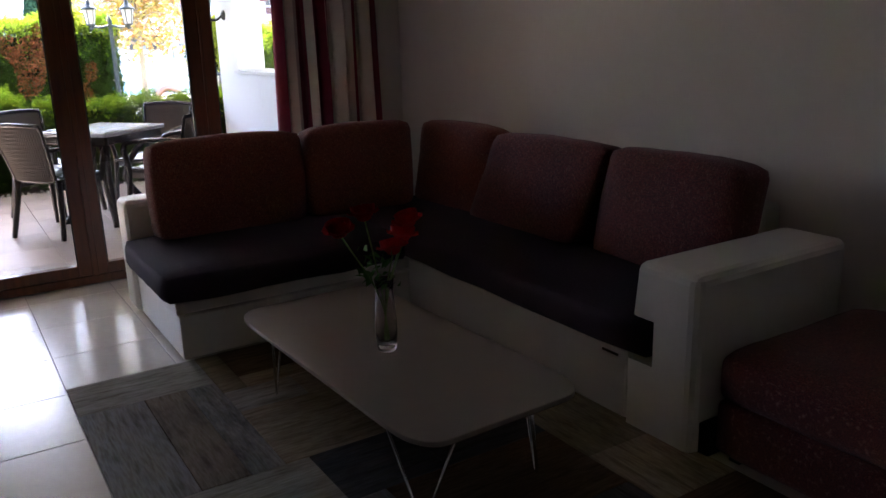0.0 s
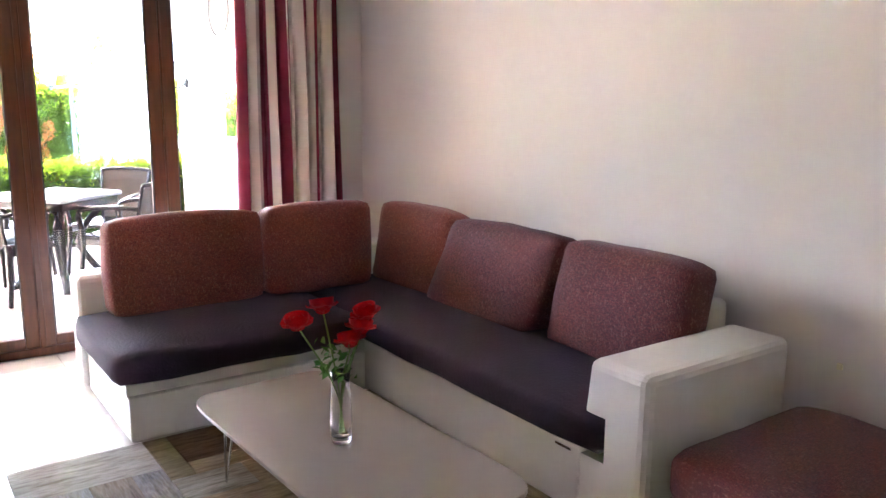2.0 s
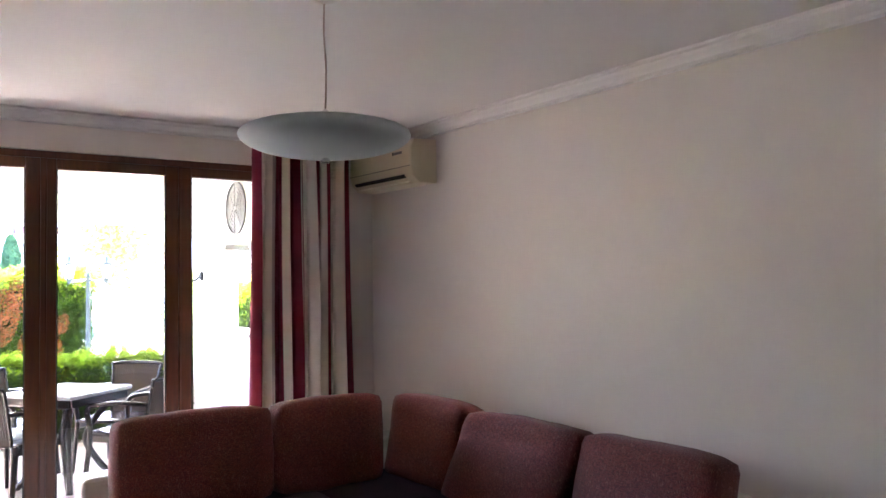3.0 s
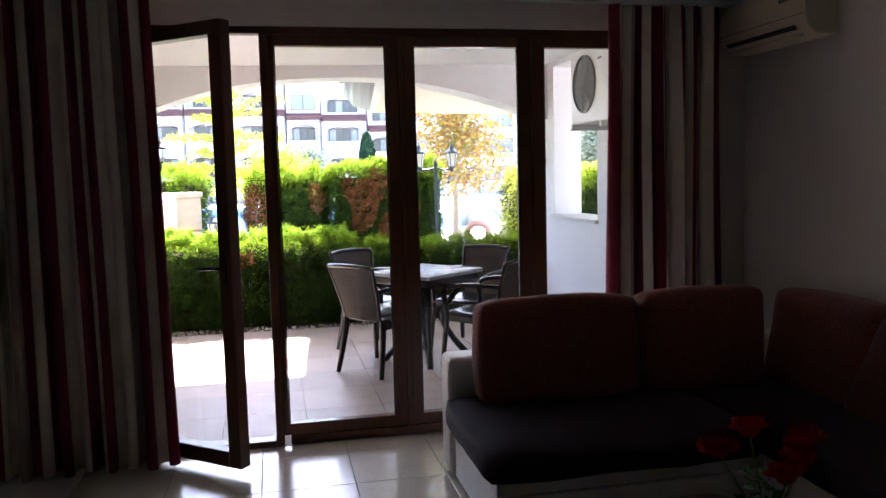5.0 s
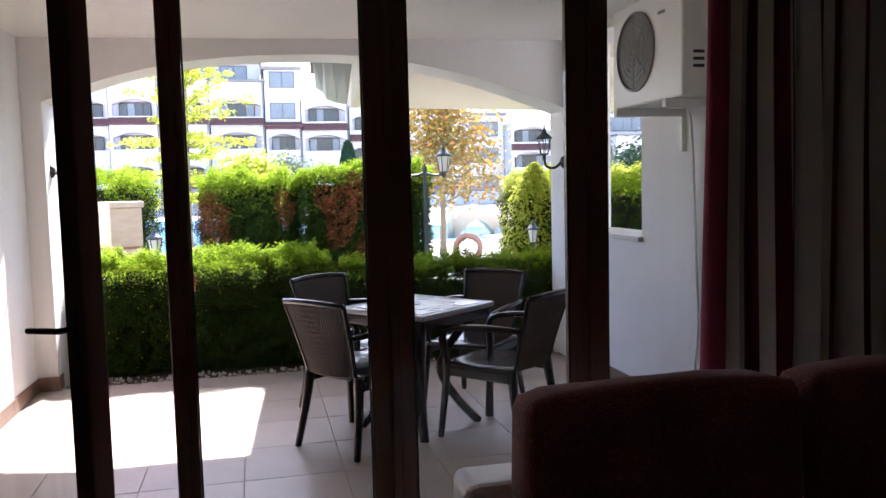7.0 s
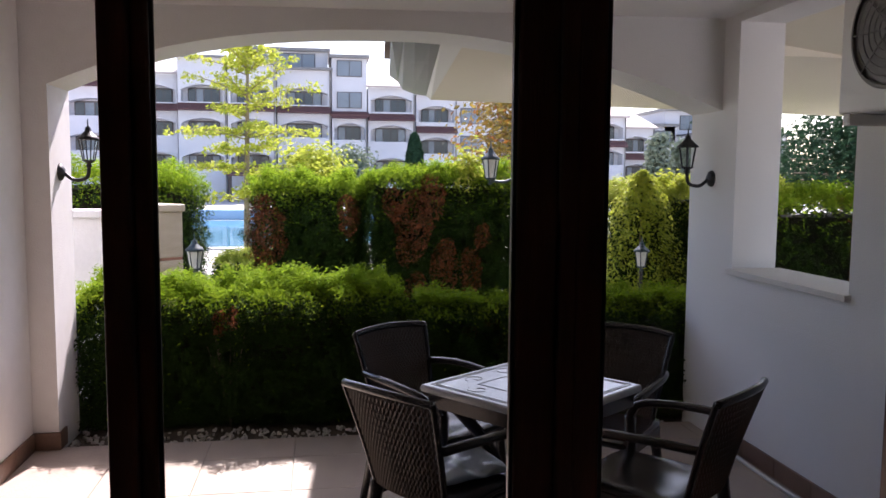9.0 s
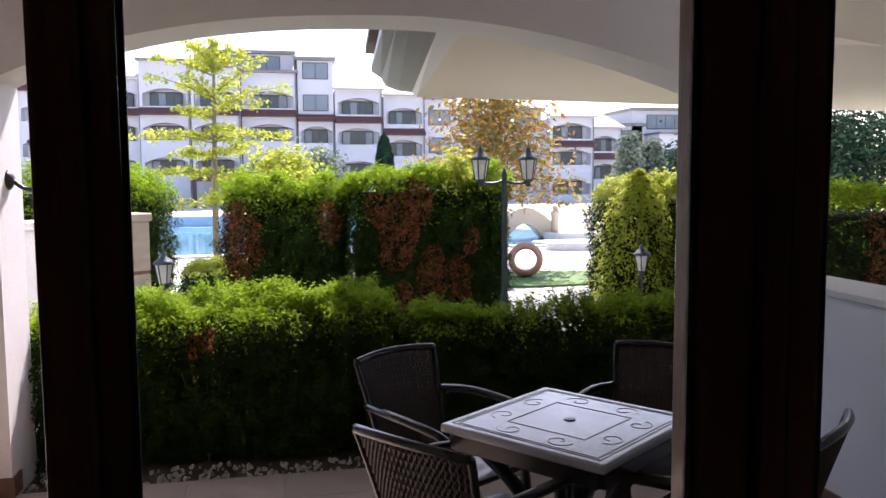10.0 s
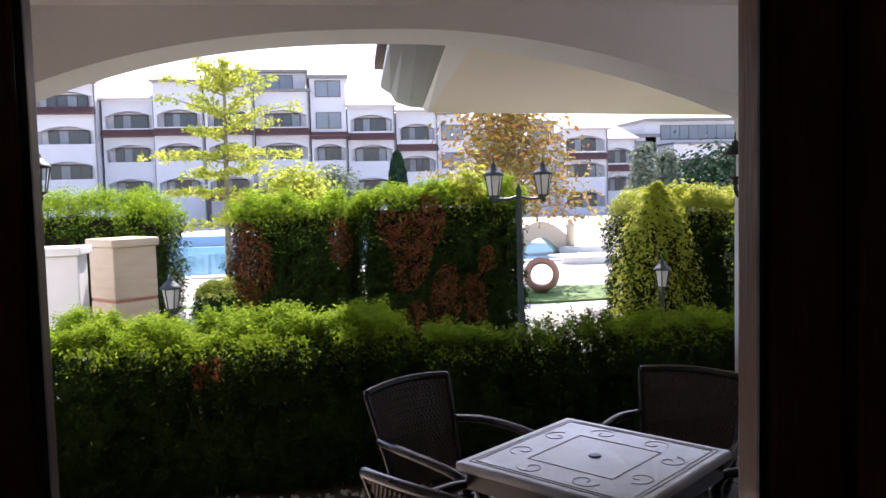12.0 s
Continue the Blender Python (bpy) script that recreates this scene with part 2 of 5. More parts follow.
M = dict(
    plaster=mat("cream_wall_paint", (0.80, 0.745, 0.695), 0.75, (0.77, 0.715, 0.665), 1.5, 0.08, 90),
    ceil=mat("white_ceiling_paint", (0.84, 0.835, 0.825), 0.8, (0.81, 0.805, 0.795), 1.2, 0.05, 80),
    render=mat("white_render", (0.80, 0.79, 0.77), 0.85, (0.72, 0.71, 0.69), 1.4, 0.25, 120),
    soffit=mat("cream_render", (0.78, 0.72, 0.60), 0.85, (0.74, 0.68, 0.56), 1.3, 0.15, 100),
    tile=mat("polished_cream_tile", (0.78, 0.735, 0.66), 0.18, (0.69, 0.64, 0.57), 3.0, 0.02, 30, piece=0.05),
    grout=mat("grout", (0.42, 0.39, 0.34), 0.9, None, 20, 0.1),
    ttile=mat("terrace_tile", (0.47, 0.385, 0.315), 0.45, (0.38, 0.305, 0.25), 4.0, 0.15, 60, piece=0.08),
    skirt=mat("brown_skirting_tile", (0.22, 0.13, 0.09), 0.45, (0.16, 0.09, 0.06), 6, 0.1),
    wood=mat("red_brown_stained_wood", (0.14, 0.042, 0.015), 0.42, (0.07, 0.020, 0.008), 7.0, 0.12, 40, stretch=(6, 6, 0.5), coat=0.25),
    dark=mat("dark_rubber", (0.02, 0.02, 0.022), 0.6),
    chrome=mat("chrome", (0.75, 0.75, 0.76), 0.18, None, 20, metal=1.0),
    leather=mat("white_leatherette", (0.80, 0.78, 0.73), 0.42, (0.75, 0.73, 0.68), 4, 0.12, 180),
    plum=mat("plum_velvet", (0.024, 0.007, 0.024), 0.85, (0.014, 0.006, 0.014), 5, 0.3, 70),
    red=weave_mat("maroon_woven_cloth", (0.26, 0.060, 0.040), (0.13, 0.024, 0.022), (0.42, 0.22, 0.15), 68),
    red_b=weave_mat("burgundy_woven_cloth", (0.18, 0.034, 0.032), (0.075, 0.012, 0.016), (0.37, 0.17, 0.14), 68),
    taupe=mat("taupe_lacquer", (0.285, 0.245, 0.21), 0.28, (0.265, 0.225, 0.19), 2, 0.01),
    edge=mat("dark_wood_edge", (0.16, 0.12, 0.095), 0.5),
    burg=mat("burgundy_curtain_cloth", (0.24, 0.018, 0.045), 0.85, (0.19, 0.012, 0.035), 9, 0.2, 160),
    cream=mat("cream_curtain_cloth", (0.78, 0.70, 0.61), 0.85, (0.72, 0.64, 0.55), 9, 0.2, 160),
    taupe_c=mat("grey_beige_curtain_cloth", (0.42, 0.34, 0.30), 0.85, (0.36, 0.29, 0.26), 9, 0.2, 160),
    frosted=mat("frosted_glass", (0.55, 0.63, 0.62), 0.6, (0.52, 0.60, 0.59), 3),
    ivory=mat("aged_ivory_plastic", (0.80, 0.73, 0.55), 0.4, (0.77, 0.69, 0.50), 3),
    white_p=mat("white_painted_metal", (0.82, 0.81, 0.78), 0.4, (0.76, 0.75, 0.71), 3),
    blackp=mat("dark_resin", (0.022, 0.020, 0.021), 0.24, (0.02, 0.018, 0.02), 6, 0.05, 120),
    rattan=mat("dark_woven_resin", (0.075, 0.045, 0.03), 0.42, (0.04, 0.025, 0.018), 9, 0.2, 150),
    iron=mat("black_cast_iron", (0.018, 0.018, 0.02), 0.45, None, 15, 0.2, 90),
    green_iron=mat("dark_green_iron", (0.03, 0.05, 0.055), 0.45, None, 15, 0.2, 90),
    milk=mat("milky_lamp_glass", (0.72, 0.72, 0.68), 0.25),
    paper=mat("folded_clear_plastic", (0.62, 0.70, 0.78), 0.2, (0.45, 0.55, 0.66), 14, 0.6, 25),
    stone=mat("pale_travertine", (0.62, 0.52, 0.39), 0.7, (0.50, 0.40, 0.28), 5, 0.3, 40, stretch=(1, 1, 4)),
    wstone=mat("white_stone", (0.72, 0.70, 0.66), 0.75, (0.62, 0.60, 0.56), 3, 0.3, 60),
    paving=mat("pale_paving", (0.60, 0.57, 0.52), 0.8, (0.50, 0.47, 0.42), 1.2, 0.3, 30),
    grass=mat("lawn", (0.10, 0.19, 0.03), 0.9, (0.06, 0.13, 0.02), 6, 0.6, 60),
    soil=mat("soil", (0.10, 0.075, 0.05), 0.95, (0.06, 0.045, 0.03), 6, 0.6, 40),
    gravel=mat("white_gravel", (0.58, 0.55, 0.50), 0.8, (0.38, 0.36, 0.33), 10),
    bark=mat("grey_brown_bark", (0.30, 0.24, 0.17), 0.9, (0.19, 0.15, 0.10), 8, 0.7, 30, stretch=(1, 1, 0.3)),
    fac=mat("pale_facade_render", (0.68, 0.68, 0.70), 0.85, (0.60, 0.60, 0.62), 0.25, 0.1, 5),
    rooft=mat("maroon_roof_tile", (0.15, 0.065, 0.055), 0.7, (0.10, 0.042, 0.038), 2, 0.6, 6),
    roofp=mat("pale_roof_tile", (0.52, 0.46, 0.42), 0.75, (0.40, 0.35, 0.32), 1.5, 0.6, 6),
    wframe=mat("dark_brown_window_frame", (0.07, 0.05, 0.045), 0.5),
    wglass=mat("dark_window_glass", (0.06, 0.075, 0.09), 0.10, (0.03, 0.04, 0.05), 0.4),
    # paler grey-blue panes, set among the dark ones
    wglass_l=mat("pale_window_glass", (0.24, 0.28, 0.32), 0.12, (0.14, 0.17, 0.20), 0.6),
    metalg=mat("grey_sheet_metal", (0.26, 0.25, 0.24), 0.5, (0.18, 0.175, 0.17), 3, metal=0.3),
    terracotta=mat("terracotta", (0.42, 0.20, 0.13), 0.75, (0.33, 0.15, 0.10), 5, 0.3, 30),
    stem=mat("rose_stem", (0.14, 0.27, 0.05), 0.5),
    roseleaf=leaf_mat("rose_leaf", [(0.05, 0.14, 0.03), (0.09, 0.22, 0.05)]),
    petal=mat("red_rose_petal", (0.62, 0.010, 0.012), 0.7, (0.36, 0.005, 0.008), 30, spec=0.1),
    # hedge leaves in two tones: near-black for shaded sides, bright for sunlit tops
    hedge=leaf_mat("shaded_thuja_leaves", [(0.012, 0.026, 0.004), (0.024, 0.054, 0.007), (0.036, 0.076, 0.010)], 0.9, 0.2),
    hedge_sunlit=leaf_mat("sunlit_thuja_leaves", [(0.15, 0.26, 0.012), (0.24, 0.37, 0.018), (0.33, 0.44, 0.028)], 0.8, 0.5),
    brownleaf=leaf_mat("dry_thuja_leaves", [(0.20, 0.06, 0.025), (0.34, 0.12, 0.05), (0.12, 0.04, 0.02)], 0.85, 0.3),
    yellow=leaf_mat("yellow_green_leaves", [(0.38, 0.42, 0.05), (0.50, 0.52, 0.08), (0.30, 0.38, 0.04)], 0.5, 0.45),
    autumn=leaf_mat("autumn_leaves", [(0.36, 0.20, 0.03), (0.20, 0.17, 0.035), (0.46, 0.31, 0.06), (0.13, 0.12, 0.03), (0.36, 0.13, 0.03)], 0.18, 0.3),
    greyleaf=leaf_mat("grey_green_leaves", [(0.16, 0.20, 0.13), (0.26, 0.30, 0.22)], 0.6, 0.2),
    darkleaf=leaf_mat("dark_conifer_leaves", [(0.02, 0.05, 0.025), (0.035, 0.08, 0.035)], 0.7, 0.15),
    # shade inside the hedges, put into the core's near-black colour
    core_shade=mat("hedge_core_shade", (0.018, 0.016, 0.009), 0.95, (0.008, 0.008, 0.004), 14, 0.8, 40, spec=0.1),
    pane=pane_mat("clear_window_pane"),
    water=water_mat(),
)
gl = bpy.data.materials.new("clear_glass")
gl.use_nodes = True
_b = gl.node_tree.nodes["Principled BSDF"]
_b.inputs["Transmission Weight"].default_value, _b.inputs["Roughness"].default_value, _b.inputs["IOR"].default_value = 1.0, 0.01, 1.45
M["glass"] = gl


# ---- helpers for meshes ----
def link(name, bm, material, parent=None, label="", smooth=False):
    me = bpy.data.meshes.new(name)
    bm.to_mesh(me)
    bm.free()
    for m in material if isinstance(material, (list, tuple)) else [material]:
        me.materials.append(m)
    if smooth:
        me.shade_smooth()
    ob = new(name, me)
    if parent:
        ob.parent = parent
    return tagged(ob, label)


def part(name, bm, material, parent, label="", smooth=False):
    return link(name, bm, material, parent, label, smooth)


def thing(name, label, category, at=(0, 0, 0), turn=0.0, group="", kind=""):
    ob = new(name)
    ob.matrix_basis = pose(*at, 0, 0, turn)
    return tagged(ob, label, category, group, kind)


def box(x0, x1, y0, y1, z0, z1, bevel=0.0, seg=2, bm=None):
    b2 = bmesh.new()
    r = bmesh.ops.create_cube(b2, size=1)
    bmesh.ops.transform(b2, verts=r["verts"], matrix=Matrix.LocRotScale(((x0 + x1) / 2, (y0 + y1) / 2, (z0 + z1) / 2), None, (x1 - x0, y1 - y0, z1 - z0)))
    if bevel:
        bmesh.ops.bevel(b2, geom=b2.edges[:], offset=bevel, segments=seg, profile=0.5, affect="EDGES")
    if bm is None:
        return b2
    me = bpy.data.meshes.new("tmp")
    b2.to_mesh(me)
    b2.free()
    bm.from_mesh(me)
    bpy.data.meshes.remove(me)
    return bm


def moved(bm, m):
    bmesh.ops.transform(bm, verts=bm.verts[:], matrix=m)
    return bm


def lathe(profile, n=24, bm=None):
    """A turned shape from (radius, height) pairs."""
    bm = bm or bmesh.new()
    rings = [[bm.verts.new((r * math.cos(2 * math.pi * k / n), r * math.sin(2 * math.pi * k / n), z)) for k in range(n)] for r, z in profile]
    for a, b in zip(rings, rings[1:]):
        for k in range(n):
            bm.faces.new((a[k], a[(k + 1) % n], b[(k + 1) % n], b[k]))
    for ring, flip in ((rings[0], True), (rings[-1], False)):
        if (ring[0].co.xy).length > 1e-4:
            bm.faces.new(ring[::-1] if flip else ring)
    return bm


def tube(points, r, n=8, bm=None, taper=1.0):
    """A round bar along points."""
    bm = bm or bmesh.new()
    pts = [Vector(p) for p in points]
    rings, up = [], None
    for i, p in enumerate(pts):
        d = (pts[min(i + 1, len(pts) - 1)] - pts[max(i - 1, 0)]).normalized()
        up = up or (Vector((0, 0, 1)) if abs(d.z) < 0.9 else Vector((1, 0, 0)))
        s = d.cross(up).normalized()
        u = s.cross(d).normalized()
        up = u
        rr = r * (1 + (taper - 1) * i / max(1, len(pts) - 1))
        rings.append([bm.verts.new(p + (s * math.cos(2 * math.pi * k / n) + u * math.sin(2 * math.pi * k / n)) * rr) for k in range(n)])
    for a, b in zip(rings, rings[1:]):
        for k in range(n):
            bm.faces.new((a[k], a[(k + 1) % n], b[(k + 1) % n], b[k]))
    bm.faces.new(rings[0][::-1])
    bm.faces.new(rings[-1])
    bmesh.ops.recalc_face_normals(bm, faces=bm.faces[:])
    return bm


def arc(points, n=6):
    """Smooth points through the given ones."""
    p = [Vector(q) for q in points]
    out = []
    for i in range(len(p) - 1):
        a, b, c, d = p[max(i - 1, 0)], p[i], p[i + 1], p[min(i + 2, len(p) - 1)]
        for k in range(n):
            t = k / n
            out.append(0.5 * ((2 * b) + (c - a) * t + (2 * a - 5 * b + 4 * c - d) * t * t + (3 * b - a - 3 * c + d) * t ** 3))
    return out + [p[-1]]


def prism(outline, h0, h1, axis="z", bevel=0.0):
    """A solid from a closed outline of (a, b), from h0 to h1 along an axis; a and b are the two other axes in order."""
    bm = bmesh.new()
    place = {"z": lambda a, b, h: (a, b, h), "y": lambda a, b, h: (a, h, b), "x": lambda a, b, h: (h, a, b)}[axis]
    lo = [bm.verts.new(place(a, b, h0)) for a, b in outline]
    hi = [bm.verts.new(place(a, b, h1)) for a, b in outline]
    bm.faces.new(lo[::-1])
    bm.faces.new(hi)
    n = len(outline)
    for k in range(n):
        bm.faces.new((lo[k], lo[(k + 1) % n], hi[(k + 1) % n], hi[k]))
    bmesh.ops.recalc_face_normals(bm, faces=bm.faces[:])
    if bevel:
        bmesh.ops.bevel(bm, geom=bm.edges[:], offset=bevel, segments=2, profile=0.5, affect="EDGES")
    return bm


def cushion(w, d, h, puff=0.03, r=0.05, seed=0):
    """A padded block, centred in x and y, from z 0 to h, with rounded edges, a belly and slight dents."""
    bm = box(-w / 2, w / 2, -d / 2, d / 2, 0, h)
    bmesh.ops.subdivide_edges(bm, edges=bm.edges[:], cuts=9, use_grid_fill=True)
    for v in bm.verts:
        x, y, z = v.co.x / (w / 2), v.co.y / (d / 2), v.co.z / (h / 2) - 1
        q = Vector((v.co.x, v.co.y, v.co.z - h / 2))
        lim = Vector((w / 2 - r, d / 2 - r, h / 2 - r))
        core = Vector([max(-l, min(l, c)) for c, l in zip(q, lim)])
        off = q - core
        if off.length > 1e-6:
            q = core + off.normalized() * r
        k = Vector((x * (1 - y * y) * (1 - z * z), y * (1 - x * x) * (1 - z * z), z * (1 - x * x) * (1 - y * y)))
        q += k * puff
        q += Vector((1, 1, 1)) * 0.006 * noise.noise(q * 7 + Vector((seed, 0, 0)))
        v.co = q + Vector((0, 0, h / 2))
    return bm


def leaves(name, centres, normals, size, materials, index, parent, label="", long=1.6, seed=1):
    """Many small bent leaves, one island each."""
    rng = np.random.default_rng(seed)
    n = len(centres)
    c, nrm = np.asarray(centres), np.asarray(normals)
    nrm = nrm + rng.normal(0, 0.45, (n, 3))
    nrm /= np.linalg.norm(nrm, axis=1, keepdims=True)
    a = np.cross(nrm, rng.normal(0, 1, (n, 3)))
    a /= np.linalg.norm(a, axis=1, keepdims=True)
    b = np.cross(nrm, a)
    s = (size * rng.uniform(0.6, 1.4, n))[:, None]
    v = np.stack([c - a * s * long, c + b * s * 0.6 + nrm * s * 0.25, c + a * s * long, c - b * s * 0.6 + nrm * s * 0.25], 1).reshape(-1, 3)
    q = np.arange(4 * n).reshape(-1, 4)
    f = np.concatenate([q[:, [0, 1, 2]], q[:, [0, 2, 3]]], 1).reshape(-1, 3)
    me = bpy.data.meshes.new(name)
    me.from_pydata(v.tolist(), [], f.tolist())
    for m in materials:
        me.materials.append(m)
    me.polygons.foreach_set("material_index", np.repeat(np.asarray(index, dtype=np.int32), 2))
    ob = new(name, me)
    ob.parent = parent
    return tagged(ob, label)

# ---- the room's shell ----
XR, XL, YW, YB, H = 3.02, -2.2, 5.02, -2.2, 2.515     # sofa wall, opposite wall, window wall, back wall, ceiling
WX0, WX1, WTOP = -0.58, 2.44, 2.295                    # the glazed opening
YG = 5.08                                             # plane of the glazing


def structure(name, bm, material, label, smooth=False):
    return tagged(link(name, bm, material, smooth=smooth), label, name.split("_")[0], kind="structure")


structure("wall_east", box(XR, XR + 0.15, YB, YW, 0, H), M["plaster"], "cream painted plaster wall behind the corner sofa")
structure("wall_west", box(XL - 0.15, XL, YB, YW, 0, H), M["plaster"], "plain cream painted wall opposite the sofa")
structure("wall_south", box(XL - 0.15, XR + 0.15, YB - 0.15, YB, 0, H), M["plaster"], "plain cream painted wall closing the room")
bm = box(XL - 0.15, WX0, YW, YW + 0.24, 0, H)
box(WX1, XR + 0.15, YW, YW + 0.24, 0, H, bm=bm)
box(WX0, WX1, YW, YW + 0.24, WTOP, H, bm=bm)
structure("wall_north", bm, M["plaster"], "painted wall round the glazed terrace door")
structure("ceiling", box(XL - 0.15, XR + 0.15, YB - 0.15, YW + 0.24, H, H + 0.2), M["ceil"], "plain white painted ceiling")
floor = structure("floor", box(XL - 0.15, XR + 0.15, YB - 0.15, YW + 0.24, -0.12, -0.006), M["grout"], "cream polished ceramic tile floor with thin joints")
# coved cornice: stepped profile along the sofa wall and the window wall
prof = [(0, 0), (0.075, 0), (0.075, -0.012), (0.055, -0.018), (0.05, -0.03), (0.028, -0.044), (0.02, -0.052), (0.02, -0.066), (0, -0.072)]
structure("trim_east", prism([(XR - a, H + b) for a, b in prof], YB, YW, "y"), M["ceil"], "white moulded plaster cornice under the ceiling")
structure("trim_north", moved(prism([(-a, H + b) for a, b in prof], XL, XR - 0.075, "y"), Matrix(((0, 1, 0, 0), (1, 0, 0, YW), (0, 0, 1, 0), (0, 0, 0, 1)))), M["ceil"],
          "white moulded plaster cornice above the terrace door")

# ---- glazed terrace door ----
win = tagged(new("window_1"), "red-brown wooden glazed terrace door wall with four tall panes", "window", kind="structure")
FY0, FY1 = YG - 0.035, YG + 0.03


def rail(name, x0, x1, z0, z1, y0=FY0, y1=FY1, parent=win):
    return part(name, box(x0, x1, y0, y1, z0, z1, 0.006), M["wood"], parent)


ZB, ZT = 0.115, 2.195
rail("window_frame", WX0, WX0 + 0.07, 0, WTOP)
rail("window_frame", WX1 - 0.07, WX1, 0, WTOP)
rail("window_frame", WX0 + 0.07, WX1 - 0.07, ZT + 0.06, WTOP)
rail("window_frame", 0.235, WX1 - 0.07, 0, 0.05)
part("threshold", box(WX0 + 0.07, 0.155, FY0 - 0.02, FY1 + 0.02, 0, 0.035, 0.005), M["wood"], win)
rail("window_frame", 0.155, 0.20, 0.0, ZT + 0.06, FY0 - 0.01)
GLASS = [(0.230, 0.832), (0.990, 1.597), (1.75, 2.33)]
for g0, g1 in GLASS:
    lo = 0.03 if g0 < 0.3 else (0.057 if g0 < 1.5 else 0.075)
    hi = 0.04 if g1 > 2.2 else 0.075
    s = new("sash")
    s.parent = win
    rail("stile", g0 - lo, g0, 0.05, ZT + 0.06, FY0 + 0.008, parent=s)
    rail("stile", g1, g1 + hi, 0.05, ZT + 0.06, FY0 + 0.008, parent=s)
    rail("bottom_rail", g0, g1, 0.05, ZB, FY0 + 0.008, parent=s)
    rail("top_rail", g0, g1, ZT, ZT + 0.06, FY0 + 0.008, parent=s)
    p = part("pane", box(g0 - 0.01, g1 + 0.01, YG - 0.003, YG + 0.003, ZB - 0.01, ZT + 0.01), M["pane"], s)
    p.visible_shadow = False
    part("glazing_bead", tube([(g0 + 0.004, YG - 0.02, ZB), (g0 + 0.004, YG - 0.02, ZT)], 0.004, 6), M["dark"], s)
    part("glazing_bead", tube([(g1 - 0.004, YG - 0.02, ZB), (g1 - 0.004, YG - 0.02, ZT)], 0.004, 6), M["dark"], s)
rail("cover_strip", 0.909, 0.931, 0.05, ZT + 0.06, FY0 - 0.004)
rail("cover_strip", 0.903, 0.937, 0.05, ZT + 0.06, FY0 - 0.012, FY0 - 0.005)
rail("cover_strip", 1.672, 1.665 + 0.02, 0.05, ZT + 0.06, FY0 - 0.004)

# open leaf, hinged at the outer jamb, swung into the room
LW = 0.66
leaf = tagged(new("door_1"), "open red-brown wooden glazed terrace door leaf swung into the room", "door", kind="structure")
leaf.matrix_basis = pose(WX0 + 0.085, YG - 0.03, 0, 0, 0, -41.0)
for nm, b in (("stile", box(0, 0.075, -0.035, 0.035, 0.045, 2.25, 0.006)), ("stile", box(LW - 0.08, LW, -0.035, 0.035, 0.045, 2.25, 0.006)),
              ("bottom_rail", box(0.075, LW - 0.08, -0.035, 0.035, 0.045, 0.125, 0.006)), ("top_rail", box(0.075, LW - 0.08, -0.035, 0.035, 2.18, 2.25, 0.006))):
    part(nm, b, M["wood"], leaf)
p = part("pane", box(0.065, LW - 0.07, -0.003, 0.003, 0.115, 2.19), M["pane"], leaf)
p.visible_shadow = False
bm = box(LW - 0.055, LW - 0.025, -0.042, -0.034, 0.97, 1.12, 0.003)
tube(arc([(LW - 0.04, -0.04, 1.06), (LW - 0.04, -0.085, 1.06), (LW - 0.07, -0.095, 1.06), (LW - 0.16, -0.095, 1.055)]), 0.009, 8, bm)
part("door_handle", bm, M["iron"], leaf, "black metal lever handle", True)
for z in (0.3, 1.1, 2.0):
    part("hinge", moved(lathe([(0.009, z), (0.009, z + 0.09)], 8), pose(-0.005, -0.04, 0)), M["iron"], leaf)

# ---- terrace ----
TX0, TX1 = -1.16, 2.92
TY0 = YW + 0.24
SK = radians(-3.6)


def skew(x):
    """Near face of the arch wall at x."""
    return 8.56 + math.tan(SK) * (x + 1.02)


terrace = structure("terrace_floor", box(TX0 - 0.2, TX1 + 0.25, TY0, 8.62, -0.15, -0.026), M["grout"], "brown matt ceramic terrace tiles with grey joints")
structure("terrace_ceiling", box(TX0 - 0.2, TX1 + 0.25, TY0, 9.05, 2.55, 2.75), M["render"], "white rendered terrace ceiling")
structure("terrace_wall_west", box(TX0 - 0.25, TX0, TY0, 8.55, -0.4, 2.55), M["render"], "white rendered terrace side wall")
# side wall with its window opening
OY0, OY1, OZ0, OZ1 = 7.06, 8.13, 1.03, 2.50
bm = box(TX1, TX1 + 0.28, TY0, OY0, -0.4, 2.55)
box(TX1, TX1 + 0.28, OY1, 8.33, -0.4, 2.55, bm=bm)
box(TX1, TX1 + 0.28, OY0, OY1, -0.4, OZ0, bm=bm)
box(TX1, TX1 + 0.28, OY0, OY1, OZ1, 2.55, bm=bm)
tw = structure("terrace_wall_east", bm, M["render"], "white rendered terrace side wall with an unglazed opening")
part("window_sill", box(TX1 - 0.035, TX1 + 0.32, OY0 - 0.02, OY1 + 0.02, OZ0 - 0.005, OZ0 + 0.028, 0.004), M["wstone"], tw, "pale stone sill")

# arch wall across the terrace's open end
AX0, AX1, ATOP, ATH = -1.02, 2.92, 2.435, 0.40
n = 28
outl = [(AX0 - 0.4, -0.4), (AX0, -0.4)]
for k in range(n + 1):
    u = k / n
    x = AX0 + (AX1 - AX0) * u
    dx = x - 1.0
    outl.append((x, ATOP - (0.132 * dx ** 1.82 if dx > 0 else 0.054 * (-dx) ** 2.62)))
outl += [(AX1, -0.4), (AX1 + 0.28, -0.4), (AX1 + 0.28, 2.9), (AX0 - 0.4, 2.9)]
bm = prism(outl, 0, ATH, "y")
for v in bm.verts:
    v.co.y += skew(v.co.x)
